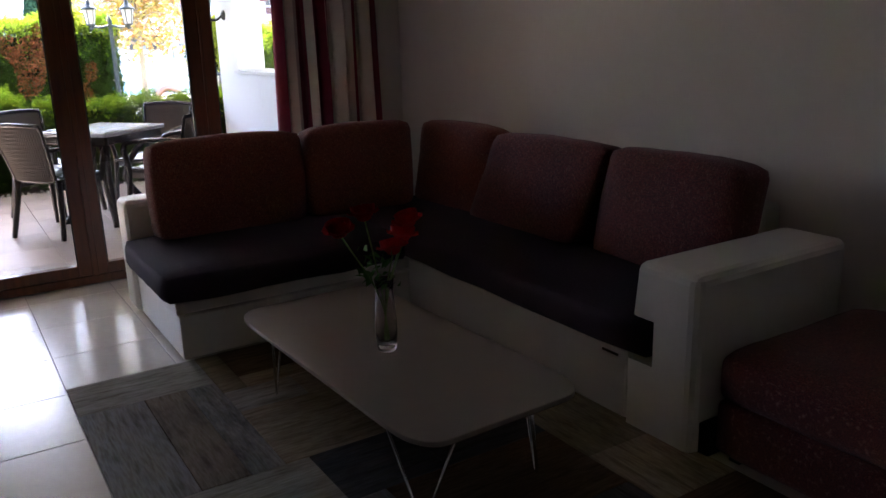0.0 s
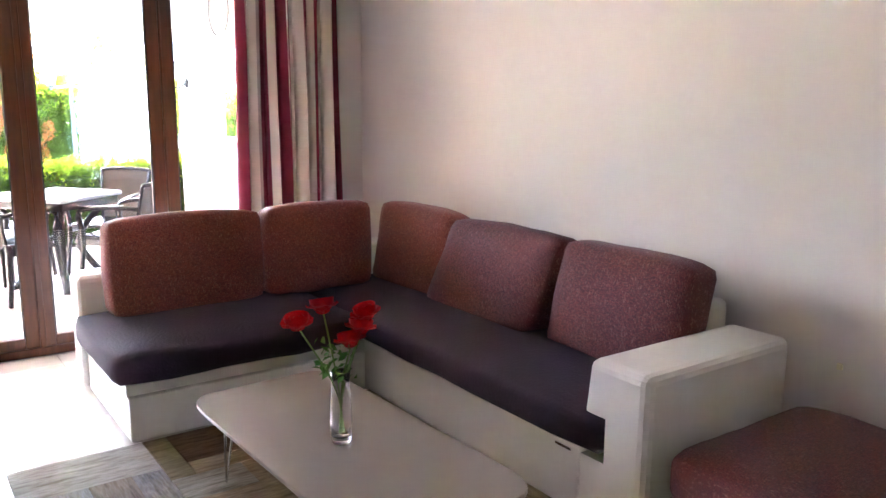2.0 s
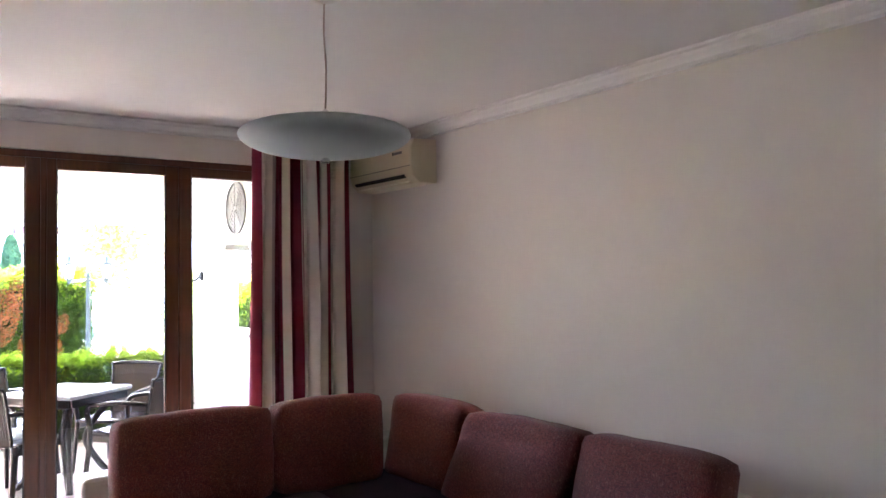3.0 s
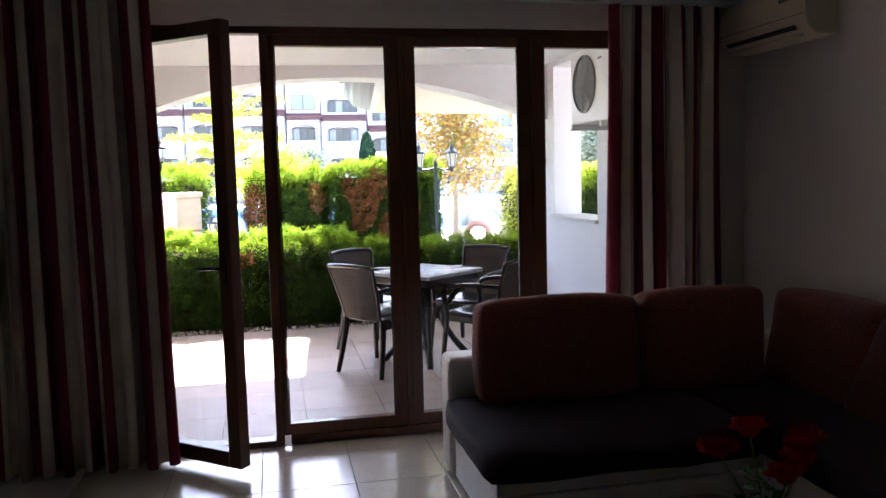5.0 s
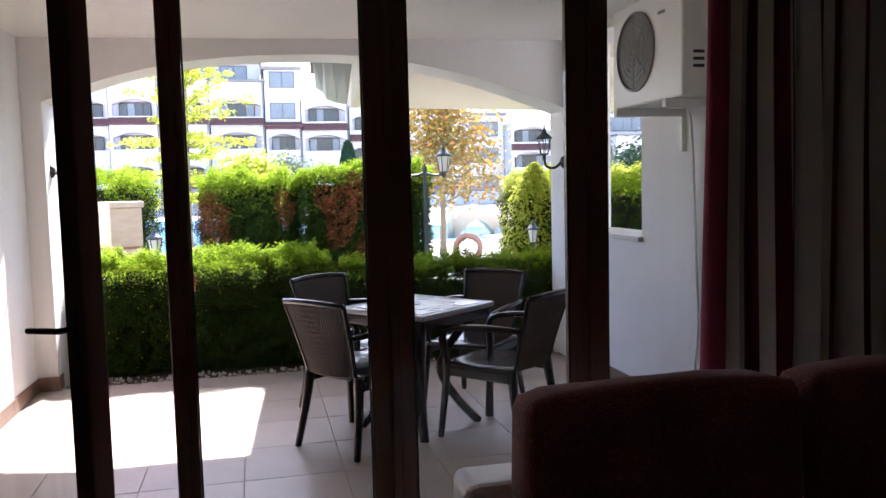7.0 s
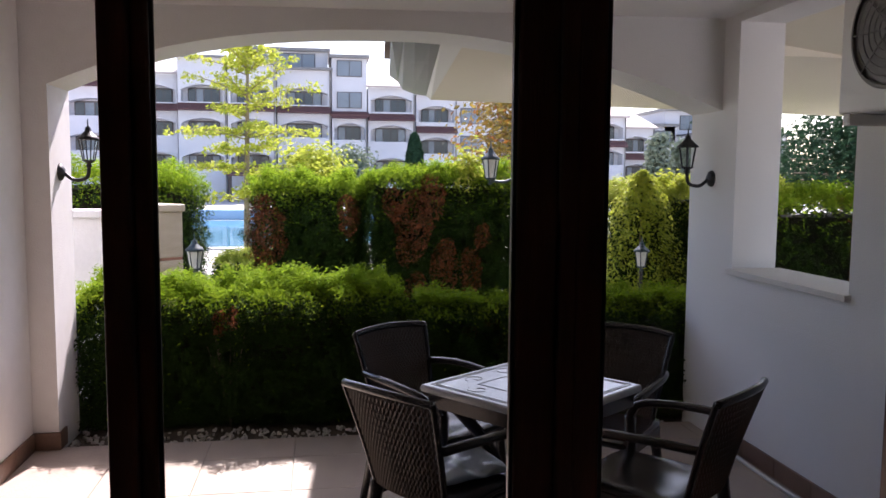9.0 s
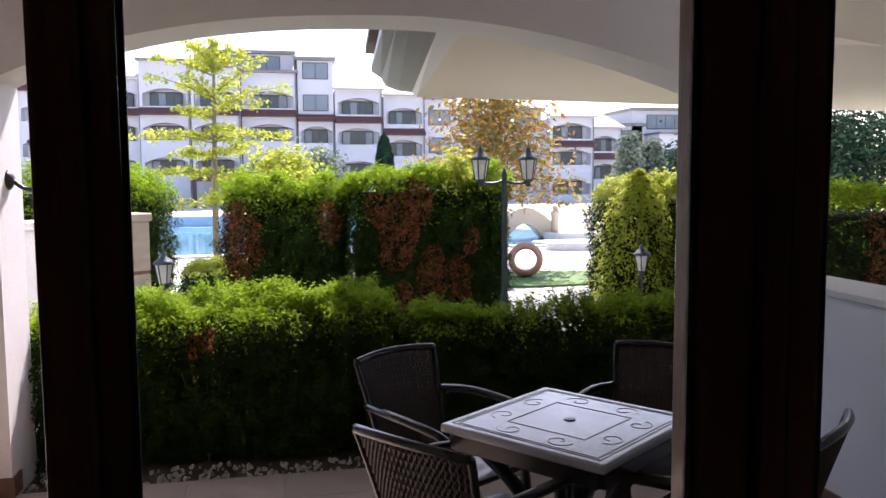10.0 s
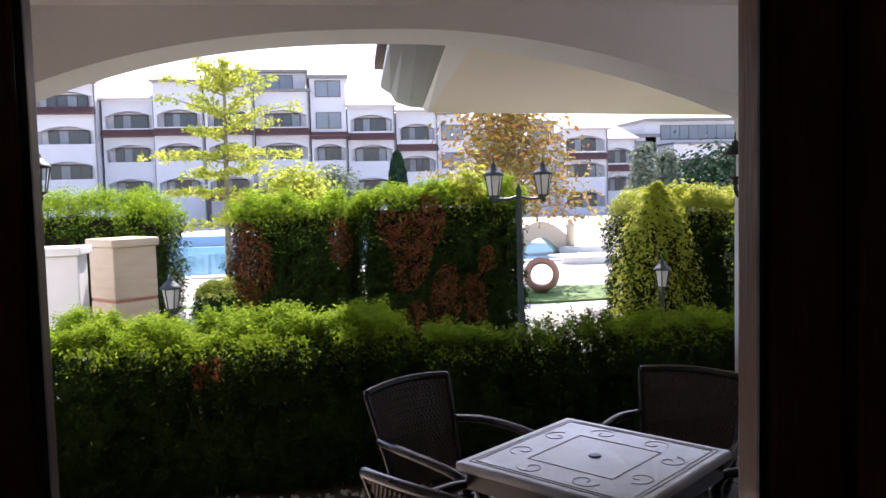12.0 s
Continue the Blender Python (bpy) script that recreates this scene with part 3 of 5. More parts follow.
structure("terrace_arch", bm, M["render"], "white rendered wall with a wide flat arch open to the garden")
# outside of the building above and beside the terrace
structure("facade_wall", box(-7, 8, TY0 - 0.02, TY0 + 0.12, 2.76, 6), M["render"], "white rendered outside wall above the terrace")

# skirting tiles, terrace
bm = bmesh.new()
for (x0, x1, y0, y1) in ((TX0, TX0 + 0.012, TY0, 8.54), (TX1 - 0.012, TX1, TY0, 8.30)):
    y = y0
    while y < y1 - 0.01:
        box(x0, x1, y, min(y + 0.328, y1), -0.02, 0.085, 0.002, 1, bm)
        y += 0.332
box(AX0 - 0.14, AX0 + 0.012, skew(AX0) - 0.012, skew(AX0), -0.02, 0.085, 0.002, 1, bm)
box(AX0, AX0 + 0.012, skew(AX0), skew(AX0) + 0.12, -0.02, 0.085, 0.002, 1, bm)
tagged(link("baseboard", bm, M["skirt"]), "brown ceramic skirting tiles along the terrace walls", "baseboard", kind="structure")

# overhanging roof next to the terrace: soffit, lit end face, fascia with gutter
roof = thing("roof_overhang", "cream rendered roof overhang with a grey metal fascia", "roof", kind="structure")
bm = bmesh.new()


def slab(bm, low, up):
    lo = [bm.verts.new(p) for p in low]
    hi = [bm.verts.new(p) for p in up]
    k = len(lo)
    bm.faces.new(lo)
    bm.faces.new(hi[::-1])
    for i in range(k):
        bm.faces.new((lo[i], lo[(i + 1) % k], hi[(i + 1) % k], hi[i]))
    bmesh.ops.recalc_face_normals(bm, faces=bm.faces[:])
    return bm


YN = 8.86
lo = [(1.518, 11.159, 2.302), (7.532, 11.159, 2.197), (6.5, YN, 2.43), (1.41, YN, 2.43)]
slab(bm, lo, [(x, y, z + 0.12) for x, y, z in lo])
part("soffit", bm, M["soffit"], roof)
lines = [((1.518, 11.159, 2.302), (1.41, YN, 2.43)), ((1.483, 11.206, 2.343), (1.27, YN, 2.455)), ((1.378, 11.264, 2.361), (1.20, YN, 2.45)), ((1.272, 11.323, 2.407), (1.10, YN, 2.455)), ((1.237, 11.417, 2.489), (1.03, YN, 2.47)), ((1.167, 11.534, 2.559), (0.95, YN, 2.46))]
for k, ((a, b), (c, d)) in enumerate(zip(lines, lines[1:])):
    q = [a, b, d, c]
    part("fascia" if k == 0 else "gutter", slab(bmesh.new(), q, [(x, y, z + 0.10 - 0.012 * k) for x, y, z in q]), M["render" if k == 0 else "metalg"], roof)
lo = [(1.12, 11.58, 2.723), (7.649, 11.58, 2.606), (6.6, YN, 2.80), (0.92, YN, 2.66)]
part("roof_cover", slab(bmesh.new(), lo, [(x, y, z + 0.06) for x, y, z in lo]), M["rooft"], roof)
lo = [(3.22, 5.4, 2.56), (6.4, 5.4, 2.14), (6.4, 9.4, 2.14), (3.22, YN, 2.56)]
part("soffit", slab(bmesh.new(), lo, [(x, y, z + 0.14) for x, y, z in lo]), M["soffit"], roof)

# ---- ground outside ----
GZ = -0.35
structure("ground", box(-300, 300, 5.3, 600, GZ - 0.4, GZ), M["paving"], "pale stone paving round the pool reaching the horizon")
structure("ground_behind", box(-300, 300, -300, 5.3, GZ - 0.4, GZ - 0.01), M["paving"], "pale paving on the far side of the building")
structure("planting_bed", box(-6, 9, 8.62, 9.75, GZ, -0.05), M["soil"], "soil bed under the low hedge")
# unseen dark ground, added so that less light bounces onto the side opening's jamb
structure("side_bed", box(3.22, 9, 5.4, 8.61, GZ, -0.06), M["soil"], "unseen dark soil beside the terrace wall, added to cut bounced light")
structure("lawn_strip", box(-7, 3.1, 11.2, 19.6, GZ, GZ + 0.03), M["grass"], "green lawn behind the hedges")
structure("lawn_patch", prism([(3.6 + 3.0 * math.cos(a) * (1.0 if math.cos(a) > 0 else 0.6) + 1.2, 18.9 + 1.1 * math.sin(a)) for a in [2 * math.pi * k / 28 for k in range(28)]], GZ, GZ + 0.04), M["grass"],
          "small rounded patch of lawn on the paving")
structure("path", box(-1.9, -0.2, 12.6, 19.0, GZ + 0.03, GZ + 0.045), M["paving"], "pale paved garden path")

pool = thing("swimming_pool", "blue tiled outdoor swimming pool with a white stone rim", "pool", kind="structure")
shape = [(-14, 25.5), (-1.0, 25.5), (3.5, 27), (9.0, 26.0), (10.5, 30), (7, 37), (-14, 39)]
part("pool_rim", prism([(x * 1.02, y + (0.5 if y > 30 else -0.5)) for x, y in shape], GZ, GZ + 0.05), M["wstone"], pool)
part("pool_water", prism(shape, GZ + 0.051, GZ + 0.07), M["water"], pool, "still blue water")
part("pool_wall", box(-14, 8, 39.4, 40.2, GZ, 0.10, 0.05), mat("pool_blue_wall", (0.25, 0.45, 0.66), 0.5, (0.2, 0.4, 0.6), 0.8), pool, "blue painted wall behind the water")

# ---- living room ----
# corner sofa: white bases, back panels and arm, plum seat pads, loose back cushions
sofa = thing("corner_sofa", "white leatherette corner sofa with plum velvet seat pads", "sofa", (2.17, 3.51, 0))


def at_sofa(bm):
    return moved(bm, Matrix.Translation((-2.17, -3.51, 0)))


part("base", at_sofa(box(2.17, 2.98, 2.0, 4.30, 0.015, 0.275, 0.012)), M["leather"], sofa)
part("base", at_sofa(box(1.01, 2.165, 3.51, 4.30, 0.015, 0.215, 0.008)), M["leather"], sofa)
part("drawer_rail", at_sofa(box(1.0, 2.168, 3.515, 4.30, 0.222, 0.275, 0.008)), M["leather"], sofa)
part("back_panel", at_sofa(box(0.985, 2.99, 4.30, 4.50, 0.015, 0.60, 0.035, 3)), M["leather"], sofa)
part("back_panel", at_sofa(box(2.86, 2.995, 2.0, 4.295, 0.28, 0.70, 0.03, 3)), M["leather"], sofa)
# arm with a notch under its front that takes the seat pad
arm = prism([(1.70, 0.0), (1.985, 0.0), (1.985, 0.262), (1.875, 0.262), (1.875, 0.425), (1.985, 0.425), (1.965, 0.62), (1.70, 0.62)], 2.16, 2.96, "x")
bmesh.ops.bevel(arm, geom=[e for e in arm.edges if max(v.co.z for v in e.verts) > 0.5], offset=0.035, segments=3, profile=0.5, affect="EDGES")
part("armrest", at_sofa(arm), M["leather"], sofa)
part("arm_foot", at_sofa(box(2.20, 2.98, 1.66, 1.70, 0.01, 0.12, 0.004)), M["dark"], sofa)
part("label_tag", at_sofa(box(2.166, 2.1695, 2.04, 2.12, 0.245, 0.255)), M["chrome"], sofa)
sp = cushion(0.78, 2.44, 0.15, 0.012, 0.045, 2)
part("seat_pad", at_sofa(moved(sp, Matrix.Translation((2.14 + 0.39, 1.885 + 1.22, 0.272)))), M["plum"], sofa, "plum velvet seat pad", True)
sp = cushion(1.185, 0.84, 0.15, 0.012, 0.05, 5)
part("seat_pad", at_sofa(moved(sp, Matrix.Translation((0.955 + 0.59, 3.46 + 0.42, 0.272)))), M["plum"], sofa, "plum velvet seat pad", True)

CUSH = [  # centre of the foot, width, turn, lean, shear of the top to its own side, cloth
    ((1.485, 4.135, 0.415), 0.775, 0, 7, -0.01, "red"), ((2.225, 4.14, 0.415), 0.635, 0, 6, -0.02, "red"),
    ((2.70, 3.86, 0.40), 0.68, -90, 7, -0.04, "red"), ((2.655, 3.10, 0.398), 0.80, -90, 9, -0.17, "red_b"), ((2.69, 2.305, 0.40), 0.69, -90, 7, -0.05, "red_b")]
for i, (p, w, turn, lean, shear, cl) in enumerate(CUSH):
    bm = cushion(w, 0.20, 0.475, 0.018, 0.045, i * 9)
    for v in bm.verts:
        v.co.x -= shear * (v.co.z / 0.475 - 0.5)
    c = link("back_cushion", moved(bm, pose(0, 0, 0, -lean, 0, 0)), M[cl], smooth=True)
    c.matrix_basis = pose(*p, 0, 0, turn)
    tagged(c, "maroon woven cloth back cushion leaning on the sofa" if cl == "red" else "burgundy woven cloth back cushion leaning on the sofa", "cushion", "back cushions of the corner sofa")

ott = thing("ottoman", "burgundy woven cloth ottoman standing beside the sofa arm", "ottoman", (2.62, 1.2, 0))
part("base", moved(cushion(0.80, 0.92, 0.20, 0.008, 0.03, 3), pose(0, 0, 0.02)), M["red_b"], ott, "", True)
part("seat_pad", moved(cushion(0.82, 0.93, 0.18, 0.015, 0.06, 4), pose(0, 0, 0.205)), M["red_b"], ott, "", True)
for sx in (-0.34, 0.34):
    for sy in (-0.40, 0.40):
        part("foot", box(sx - 0.02, sx + 0.02, sy - 0.02, sy + 0.02, 0, 0.03), M["dark"], ott)

# coffee table: bowed top on bent wire legs
ct = thing("coffee_table", "low taupe lacquered coffee table on bent chrome wire legs", "coffee table", (1.452, 2.425, 0.0135), 2.0)


def bowed(a, b, bow, r, n=10):
    """Outline of a rectangle 2a by 2b whose sides bow outward by bow, with rounded corners."""
    out = []
    for k in range(4 * n):
        t = 2 * math.pi * (k + 0.5) / (4 * n)
        e = 0.11
        cx, sy = math.cos(t), math.sin(t)
        out.append((a * math.copysign(abs(cx) ** e, cx) * (1 + bow * (1 - abs(sy) ** 2)), b * math.copysign(abs(sy) ** e, sy) * (1 + 0.35 * bow * (1 - abs(cx) ** 2))))
    return out


part("tabletop", prism(bowed(0.268, 0.640, 0.14, 0), 0.306, 0.322, bevel=0.003), M["taupe"], ct, "smooth taupe lacquer top")
part("edge_band", prism(bowed(0.258, 0.630, 0.14, 0), 0.298, 0.306), M["edge"], ct)
for sx in (-1, 1):
    for sy in (-1, 1):
        fx, fy = sx * 0.215, sy * 0.53
        part("leg", tube([(sx * 0.262, sy * 0.40, 0.30), (fx + sx * 0.008, fy - sy * 0.022, 0.026), (fx + sx * 0.003, fy - sy * 0.010, 0.009), (fx, fy, 0.0055), (fx - sx * 0.004, fy + sy * 0.004, 0.010), (fx - sx * 0.010, fy + sy * 0.012, 0.028), (sx * 0.13, sy * 0.60, 0.30)], 0.0052, 8), M["chrome"], ct, "", True)

vase = link("vase", lathe([(0.030, 0.0), (0.034, 0.006), (0.038, 0.07), (0.035, 0.15), (0.029, 0.215), (0.033, 0.253), (0.030, 0.253), (0.026, 0.215), (0.032, 0.15), (0.035, 0.07), (0.030, 0.025), (0.001, 0.022)], 24), M["glass"], smooth=True)
vase.location = (1.431, 2.395, 0.3358)
tagged(vase, "tall clear glass vase on the coffee table", "vase")
bq = thing("rose_bouquet", "red cloth roses on green stems in the vase", "flowers", (1.431, 2.395, 0.36))
rng = random.Random(5)
for i, (hx, hy, hz) in enumerate([(-0.15, 0.00, 0.405), (-0.05, 0.02, 0.44), (0.105, 0.0, 0.40), (0.065, -0.02, 0.36), (0.025, -0.03, 0.325)]):
    part("stem", tube(arc([(hx * -0.08, hy * -0.08, 0.002), (hx * 0.15, hy * 0.15, 0.18), (hx, hy, hz)], 5), 0.0028, 6), M["stem"], bq)
    bm = bmesh.new()
    for ring, (rad, cnt, tilt, sz) in enumerate(((0.007, 4, 88, 0.022), (0.015, 6, 80, 0.027), (0.024, 8, 66, 0.030), (0.031, 9, 44, 0.031), (0.030, 7, -10, 0.026))):
        for k in range(cnt):
            a = 360 * k / cnt + ring * 25 + rng.uniform(-8, 8)
            r = bmesh.ops.create_grid(bm, x_segments=4, y_segments=4, size=1)
            for v in r["verts"]:
                x, y = v.co.x, v.co.y
                v.co = Vector((x * sz * (1 - 0.25 * y * y), y * sz * (1 - 0.2 * x * x), sz * (0.45 * x * x + 0.3 * y * y) + 0.002 * rng.uniform(-1, 1)))
            mm = pose(0, 0, 0.012, 0, 0, a) @ pose(rad, 0, 0, 0, -tilt, 0)
            bmesh.ops.transform(bm, verts=r["verts"], matrix=mm)
    moved(bm, pose(hx, hy, hz, rng.uniform(-20, 20), rng.uniform(-20, 20), rng.uniform(0, 90)) @ Matrix.Scale(0.95, 4))
    part("rose_head", bm, M["petal"], bq, "red rose head", True)
pts, nr = [], []
for _ in range(46):
    a, h = rng.uniform(0, 6.28), rng.uniform(0.20, 0.33)
    r = rng.uniform(0.02, 0.075)
    pts.append((r * math.cos(a) - 0.02, r * math.sin(a), h))
    nr.append((rng.uniform(-1, 1), rng.uniform(-1, 1), 0.9))
leaves("foliage", pts, nr, 0.017, [M["roseleaf"]], [0] * len(pts), bq, "green rose leaves", 1.2)

# patchwork rug
RX, RY, RW, RL = 0.53, 0.55, 1.68, 2.955
rug = thing("rug", "patchwork wool rug in grey, beige, brown and blue", "rug", (RX, RY, 0))
rugm = {}
for k, c1, c2 in (("pale", (0.44, 0.42, 0.37), (0.30, 0.29, 0.25)), ("blue", (0.27, 0.285, 0.305), (0.38, 0.36, 0.31)), ("taupe", (0.30, 0.25, 0.20), (0.19, 0.16, 0.13)), ("beige", (0.43, 0.36, 0.27), (0.29, 0.23, 0.16)),
                  ("brown", (0.20, 0.13, 0.085), (0.115, 0.075, 0.05)), ("navy", (0.055, 0.06, 0.07), (0.14, 0.13, 0.12)), ("olive", (0.30, 0.255, 0.17), (0.19, 0.155, 0.10)), ("mix", (0.36, 0.34, 0.31), (0.13, 0.13, 0.14))):
    for d in "hv":
        rugm[k + d] = rug_mat("rug_" + k + "_" + d, c1, c2, d)
PATCH = [  # x0, x1, depth from the far edge, cloth
    (0, 0.52, 0, 0.30, "paleh"), (0.52, 0.62, 0, 0.42, "oliveh"), (0.62, 1.30, 0, 0.30, "brownh"), (1.30, 1.68, 0, 0.42, "taupeh"),
    (0, 0.24, 0.30, 1.08, "bluev"), (0.24, 0.40, 0.30, 1.08, "taupev"), (0.40, 0.52, 0.30, 1.08, "mixv"), (0.52, 0.80, 0.42, 0.62, "paleh"), (0.62, 1.30, 0.30, 0.42, "beigeh"), (0.80, 1.30, 0.42, 0.62, "beigeh"),
    (0.52, 1.15, 0.62, 1.08, "beigeh"), (1.15, 1.68, 0.62, 1.08, "brownh"), (1.30, 1.68, 0.42, 0.62, "oliveh"),
    (0, 0.60, 1.08, 1.40, "paleh"), (0.60, 0.95, 1.08, 1.40, "navyh"), (0.95, 1.36, 1.08, 1.40, "navyh"), (1.36, 1.68, 1.08, 1.62, "olivev"),
    (0, 0.62, 1.40, 1.62, "mixh"), (0.62, 0.72, 1.40, 1.62, "bluev"), (0.72, 1.36, 1.40, 1.80, "brownh"), (1.36, 1.68, 1.62, 1.95, "beigev"),
    (0, 0.40, 1.62, 2.2, "taupev"), (0.40, 0.72, 1.62, 2.2, "paleh"), (0.72, 1.16, 1.80, 2.2, "oliveh"), (1.16, 1.36, 1.80, 2.2, "navyv"), (1.36, 1.68, 1.95, 2.22, "brownh"),
    (0, 0.9, 2.2, 2.6, "beigeh"), (0.9, 1.36, 2.2, 2.6, "paleh"), (1.36, 1.68, 2.22, 2.6, "paleh"), (0, 0.6, 2.6, 2.955, "brownh"), (0.6, 1.68, 2.6, 2.955, "taupeh")]
part("backing", box(0.004, RW - 0.004, 0.004, RL - 0.004, 0, 0.006), M["soil"], rug)
for i, (a, b, c, d, k) in enumerate(PATCH):
    bm = box(a + 0.0006, b - 0.0006, RL - d + 0.0006, RL - c - 0.0006, 0.0062, 0.0125 + 0.0008 * (i % 3), 0.002, 1)
    part("patch", bm, rugm[k], rug)


# striped pleated curtains
def curtain(x0, x1, y, z0, z1, seed, label):
    cu = thing("curtain", label, "curtain", ((x0 + x1) / 2, y, 0), group="striped curtains by the terrace door")
    rng = random.Random(seed)
    cols, rows = 150, 14
    w = x1 - x0
    ph = [rng.uniform(0, 6.28) for _ in range(4)]
    bm = bmesh.new()
    grid = []
    for j in range(rows + 1):
        v = j / rows
        row = []
        for i in range(cols + 1):
            u = i / cols
            amp = 0.028 + 0.022 * v
            yy = amp * (math.sin(u * w * 62 + ph[0] + 0.5 * v) + 0.45 * math.sin(u * w * 31 + ph[1]))
            xx = (u - 0.5) * w * (0.94 + 0.06 * v) + 0.012 * math.sin(u * w * 124 + ph[2])
            row.append(bm.verts.new((xx, yy + 0.012 * math.sin(v * 5 + ph[3] + u * 9), z1 + (z0 - z1) * v)))
        grid.append(row)
    seq = [0, 1, 1, 2, 0, 1, 0, 0, 1, 1, 0, 1]
    for j in range(rows):
        for i in range(cols):
            f = bm.faces.new((grid[j][i], grid[j + 1][i], grid[j + 1][i + 1], grid[j][i + 1]))
            f.material_index = seq[int(i / cols * w / 0.045) % len(seq)]
    ob = part("cloth", bm, [M["burg"], M["cream"], M["taupe_c"]], cu, "", True)
    sm = ob.modifiers.new("thick", "SOLIDIFY")
    sm.thickness = 0.003
    part("heading_rail", box(-w / 2, w / 2, -0.012, 0.012, z1, z1 + 0.02), M["white_p"], cu)
    return cu


curtain(2.06, 2.80, 4.90, 0.02, 2.41, 3, "burgundy and cream striped pleated curtain drawn aside")
curtain(-1.22, -0.34, 4.86, 0.02, 2.41, 8, "burgundy and cream striped pleated curtain hanging beside the open door leaf")

# pendant lamp: shallow glass bowl on a cord
pl = thing("pendant_lamp", "shallow frosted glass pendant lamp hanging on a thin cord", "ceiling lamp", (1.395, 2.50, -0.045))
bowl = [(0.001, 2.008)] + [(0.285 * math.sin(a), 2.008 + 0.075 * (1 - math.cos(a)) / 1.0) for a in [k * math.pi / 2 / 10 for k in range(1, 11)]]
top = [(0.285 * math.cos(k * math.pi / 2 / 8), 2.083 + 0.055 * math.sin(k * math.pi / 2 / 8)) for k in range(1, 8)] + [(0.001, 2.139)]
part("shade", lathe(bowl + top, 48), M["frosted"], pl, "", True)
part("finial", lathe([(0.012, 1.990), (0.016, 1.998), (0.010, 2.006), (0.004, 2.010)], 12), M["chrome"], pl, "", True)
part("cord", tube(arc([(0, 0, 2.16), (0.004, 0, 2.3), (-0.003, 0, 2.42), (0, 0, H + 0.04)], 5), 0.003, 6), M["taupe_c"], pl)
part("cord_grip", lathe([(0.012, 2.138), (0.010, 2.165), (0.004, 2.172)], 10), M["chrome"], pl)
part("ceiling_rose", lathe([(0.05, H + 0.045), (0.045, H + 0.025), (0.01, H + 0.01)], 20), M["white_p"], pl)

# indoor air conditioner on the sofa wall
ac = thing("air_conditioner", "aged ivory split air conditioner mounted high on the wall", "air conditioner", (XR, 4.59, 2.272))
prof = [(0, -0.13), (-0.13, -0.13), (-0.185, -0.085), (-0.20, -0.02), (-0.195, 0.09), (-0.17, 0.14), (0, 0.145)]
part("body", moved(prism(prof, -0.385, 0.385, "y", 0.008), pose(0, 0, 0)), M["ivory"], ac)
part("outlet_slot", moved(box(-0.022, 0.002, -0.30, 0.33, -0.008, 0.008, 0.002), pose(-0.172, 0, -0.090, 0, 40, 0)), M["dark"], ac)
part("flap", moved(box(-0.006, 0.004, -0.31, 0.34, -0.02, 0.02, 0.002), pose(-0.150, 0, -0.118, 0, 50, 0)), M["ivory"], ac)
part("panel_seam", box(-0.2025, -0.200, -0.38, 0.38, -0.03, -0.027), M["edge"], ac)
part("badge", box(-0.2015, -0.1985, -0.29, -0.20, 0.055, 0.070), M["metalg"], ac)
part("badge_mark", box(-0.203, -0.1995, -0.195, -0.18, 0.053, 0.073, 0.002), M["dark"], ac)

# small wall plate hook
hk = link("wall_hook", box(XR - 0.012, XR, 1.53, 1.55, 0.53, 0.555, 0.003), M["ivory"])
tagged(hk, "tiny ivory plastic hook fixed low on the wall", "hook")

# ---- terrace furniture ----
TCX, TCY, TROT = 1.375, 6.93, 37.5
tb = thing("terrace_table", "square dark resin garden table with a patterned grey top", "table", (TCX, TCY, -0.02), TROT)
topm = mat("grey_resin_top", (0.50, 0.53, 0.57), 0.17, (0.41, 0.44, 0.48), 6, 0.1, 60)
part("tabletop", box(-0.335, 0.335, -0.335, 0.335, 0.705, 0.738, 0.012, 3), topm, tb, "grey moulded top with relief lines")
bm = bmesh.new()
for r0 in (0.30, 0.285, 0.16):
    pr = [(-r0, -r0), (r0, -r0), (r0, r0), (-r0, r0)]
    for k in range(4):
        (x0, y0), (x1, y1) = pr[k], pr[(k + 1) % 4]
        tube([(x0, y0, 0.738), (x1, y1, 0.738)], 0.0022, 5, bm)
for q in range(4):
    for sgn in (-1, 1):
        sp_ = []
        for k in range(26):
            t = k / 25 * 4.2 * math.pi / 2
            rr = 0.052 * (1 - k / 32)
            sp_.append(Vector((0.10 * sgn + sgn * rr * math.cos(t), 0.222 + rr * math.sin(t), 0.738)))
        tube([Matrix.Rotation(q * math.pi / 2, 3, "Z") @ p for p in sp_], 0.002, 5, bm)
part("relief_lines", bm, mat("grey_relief", (0.36, 0.37, 0.39), 0.3), tb, "dark scroll relief")
part("umbrella_cap", lathe([(0.022, 0.738), (0.02, 0.742), (0.001, 0.743)], 14), mat("blue_cap", (0.15, 0.28, 0.5), 0.4), tb, "small blue plug")
for s1, s2 in ((0, 1), (1, 0), (0, -1), (-1, 0)):
    part("apron", box(-0.30 if s2 else s1 * 0.305 - 0.012, 0.30 if s2 else s1 * 0.305 + 0.012, -0.30 if s1 else s2 * 0.305 - 0.012, 0.30 if s1 else s2 * 0.305 + 0.012, 0.645, 0.706, 0.004), M["blackp"], tb)
for k in range(4):
    a = math.pi / 4 + k * math.pi / 2
    d = Vector((math.cos(a), math.sin(a), 0))
    part("leg", tube(arc([d * 0.36 + Vector((0, 0, 0.68)), d * 0.20 + Vector((0, 0, 0.50)), d * 0.13 + Vector((0, 0, 0.34)), d * 0.22 + Vector((0, 0, 0.16)), d * 0.36], 5), 0.026, 8), M["blackp"], tb, "", True)


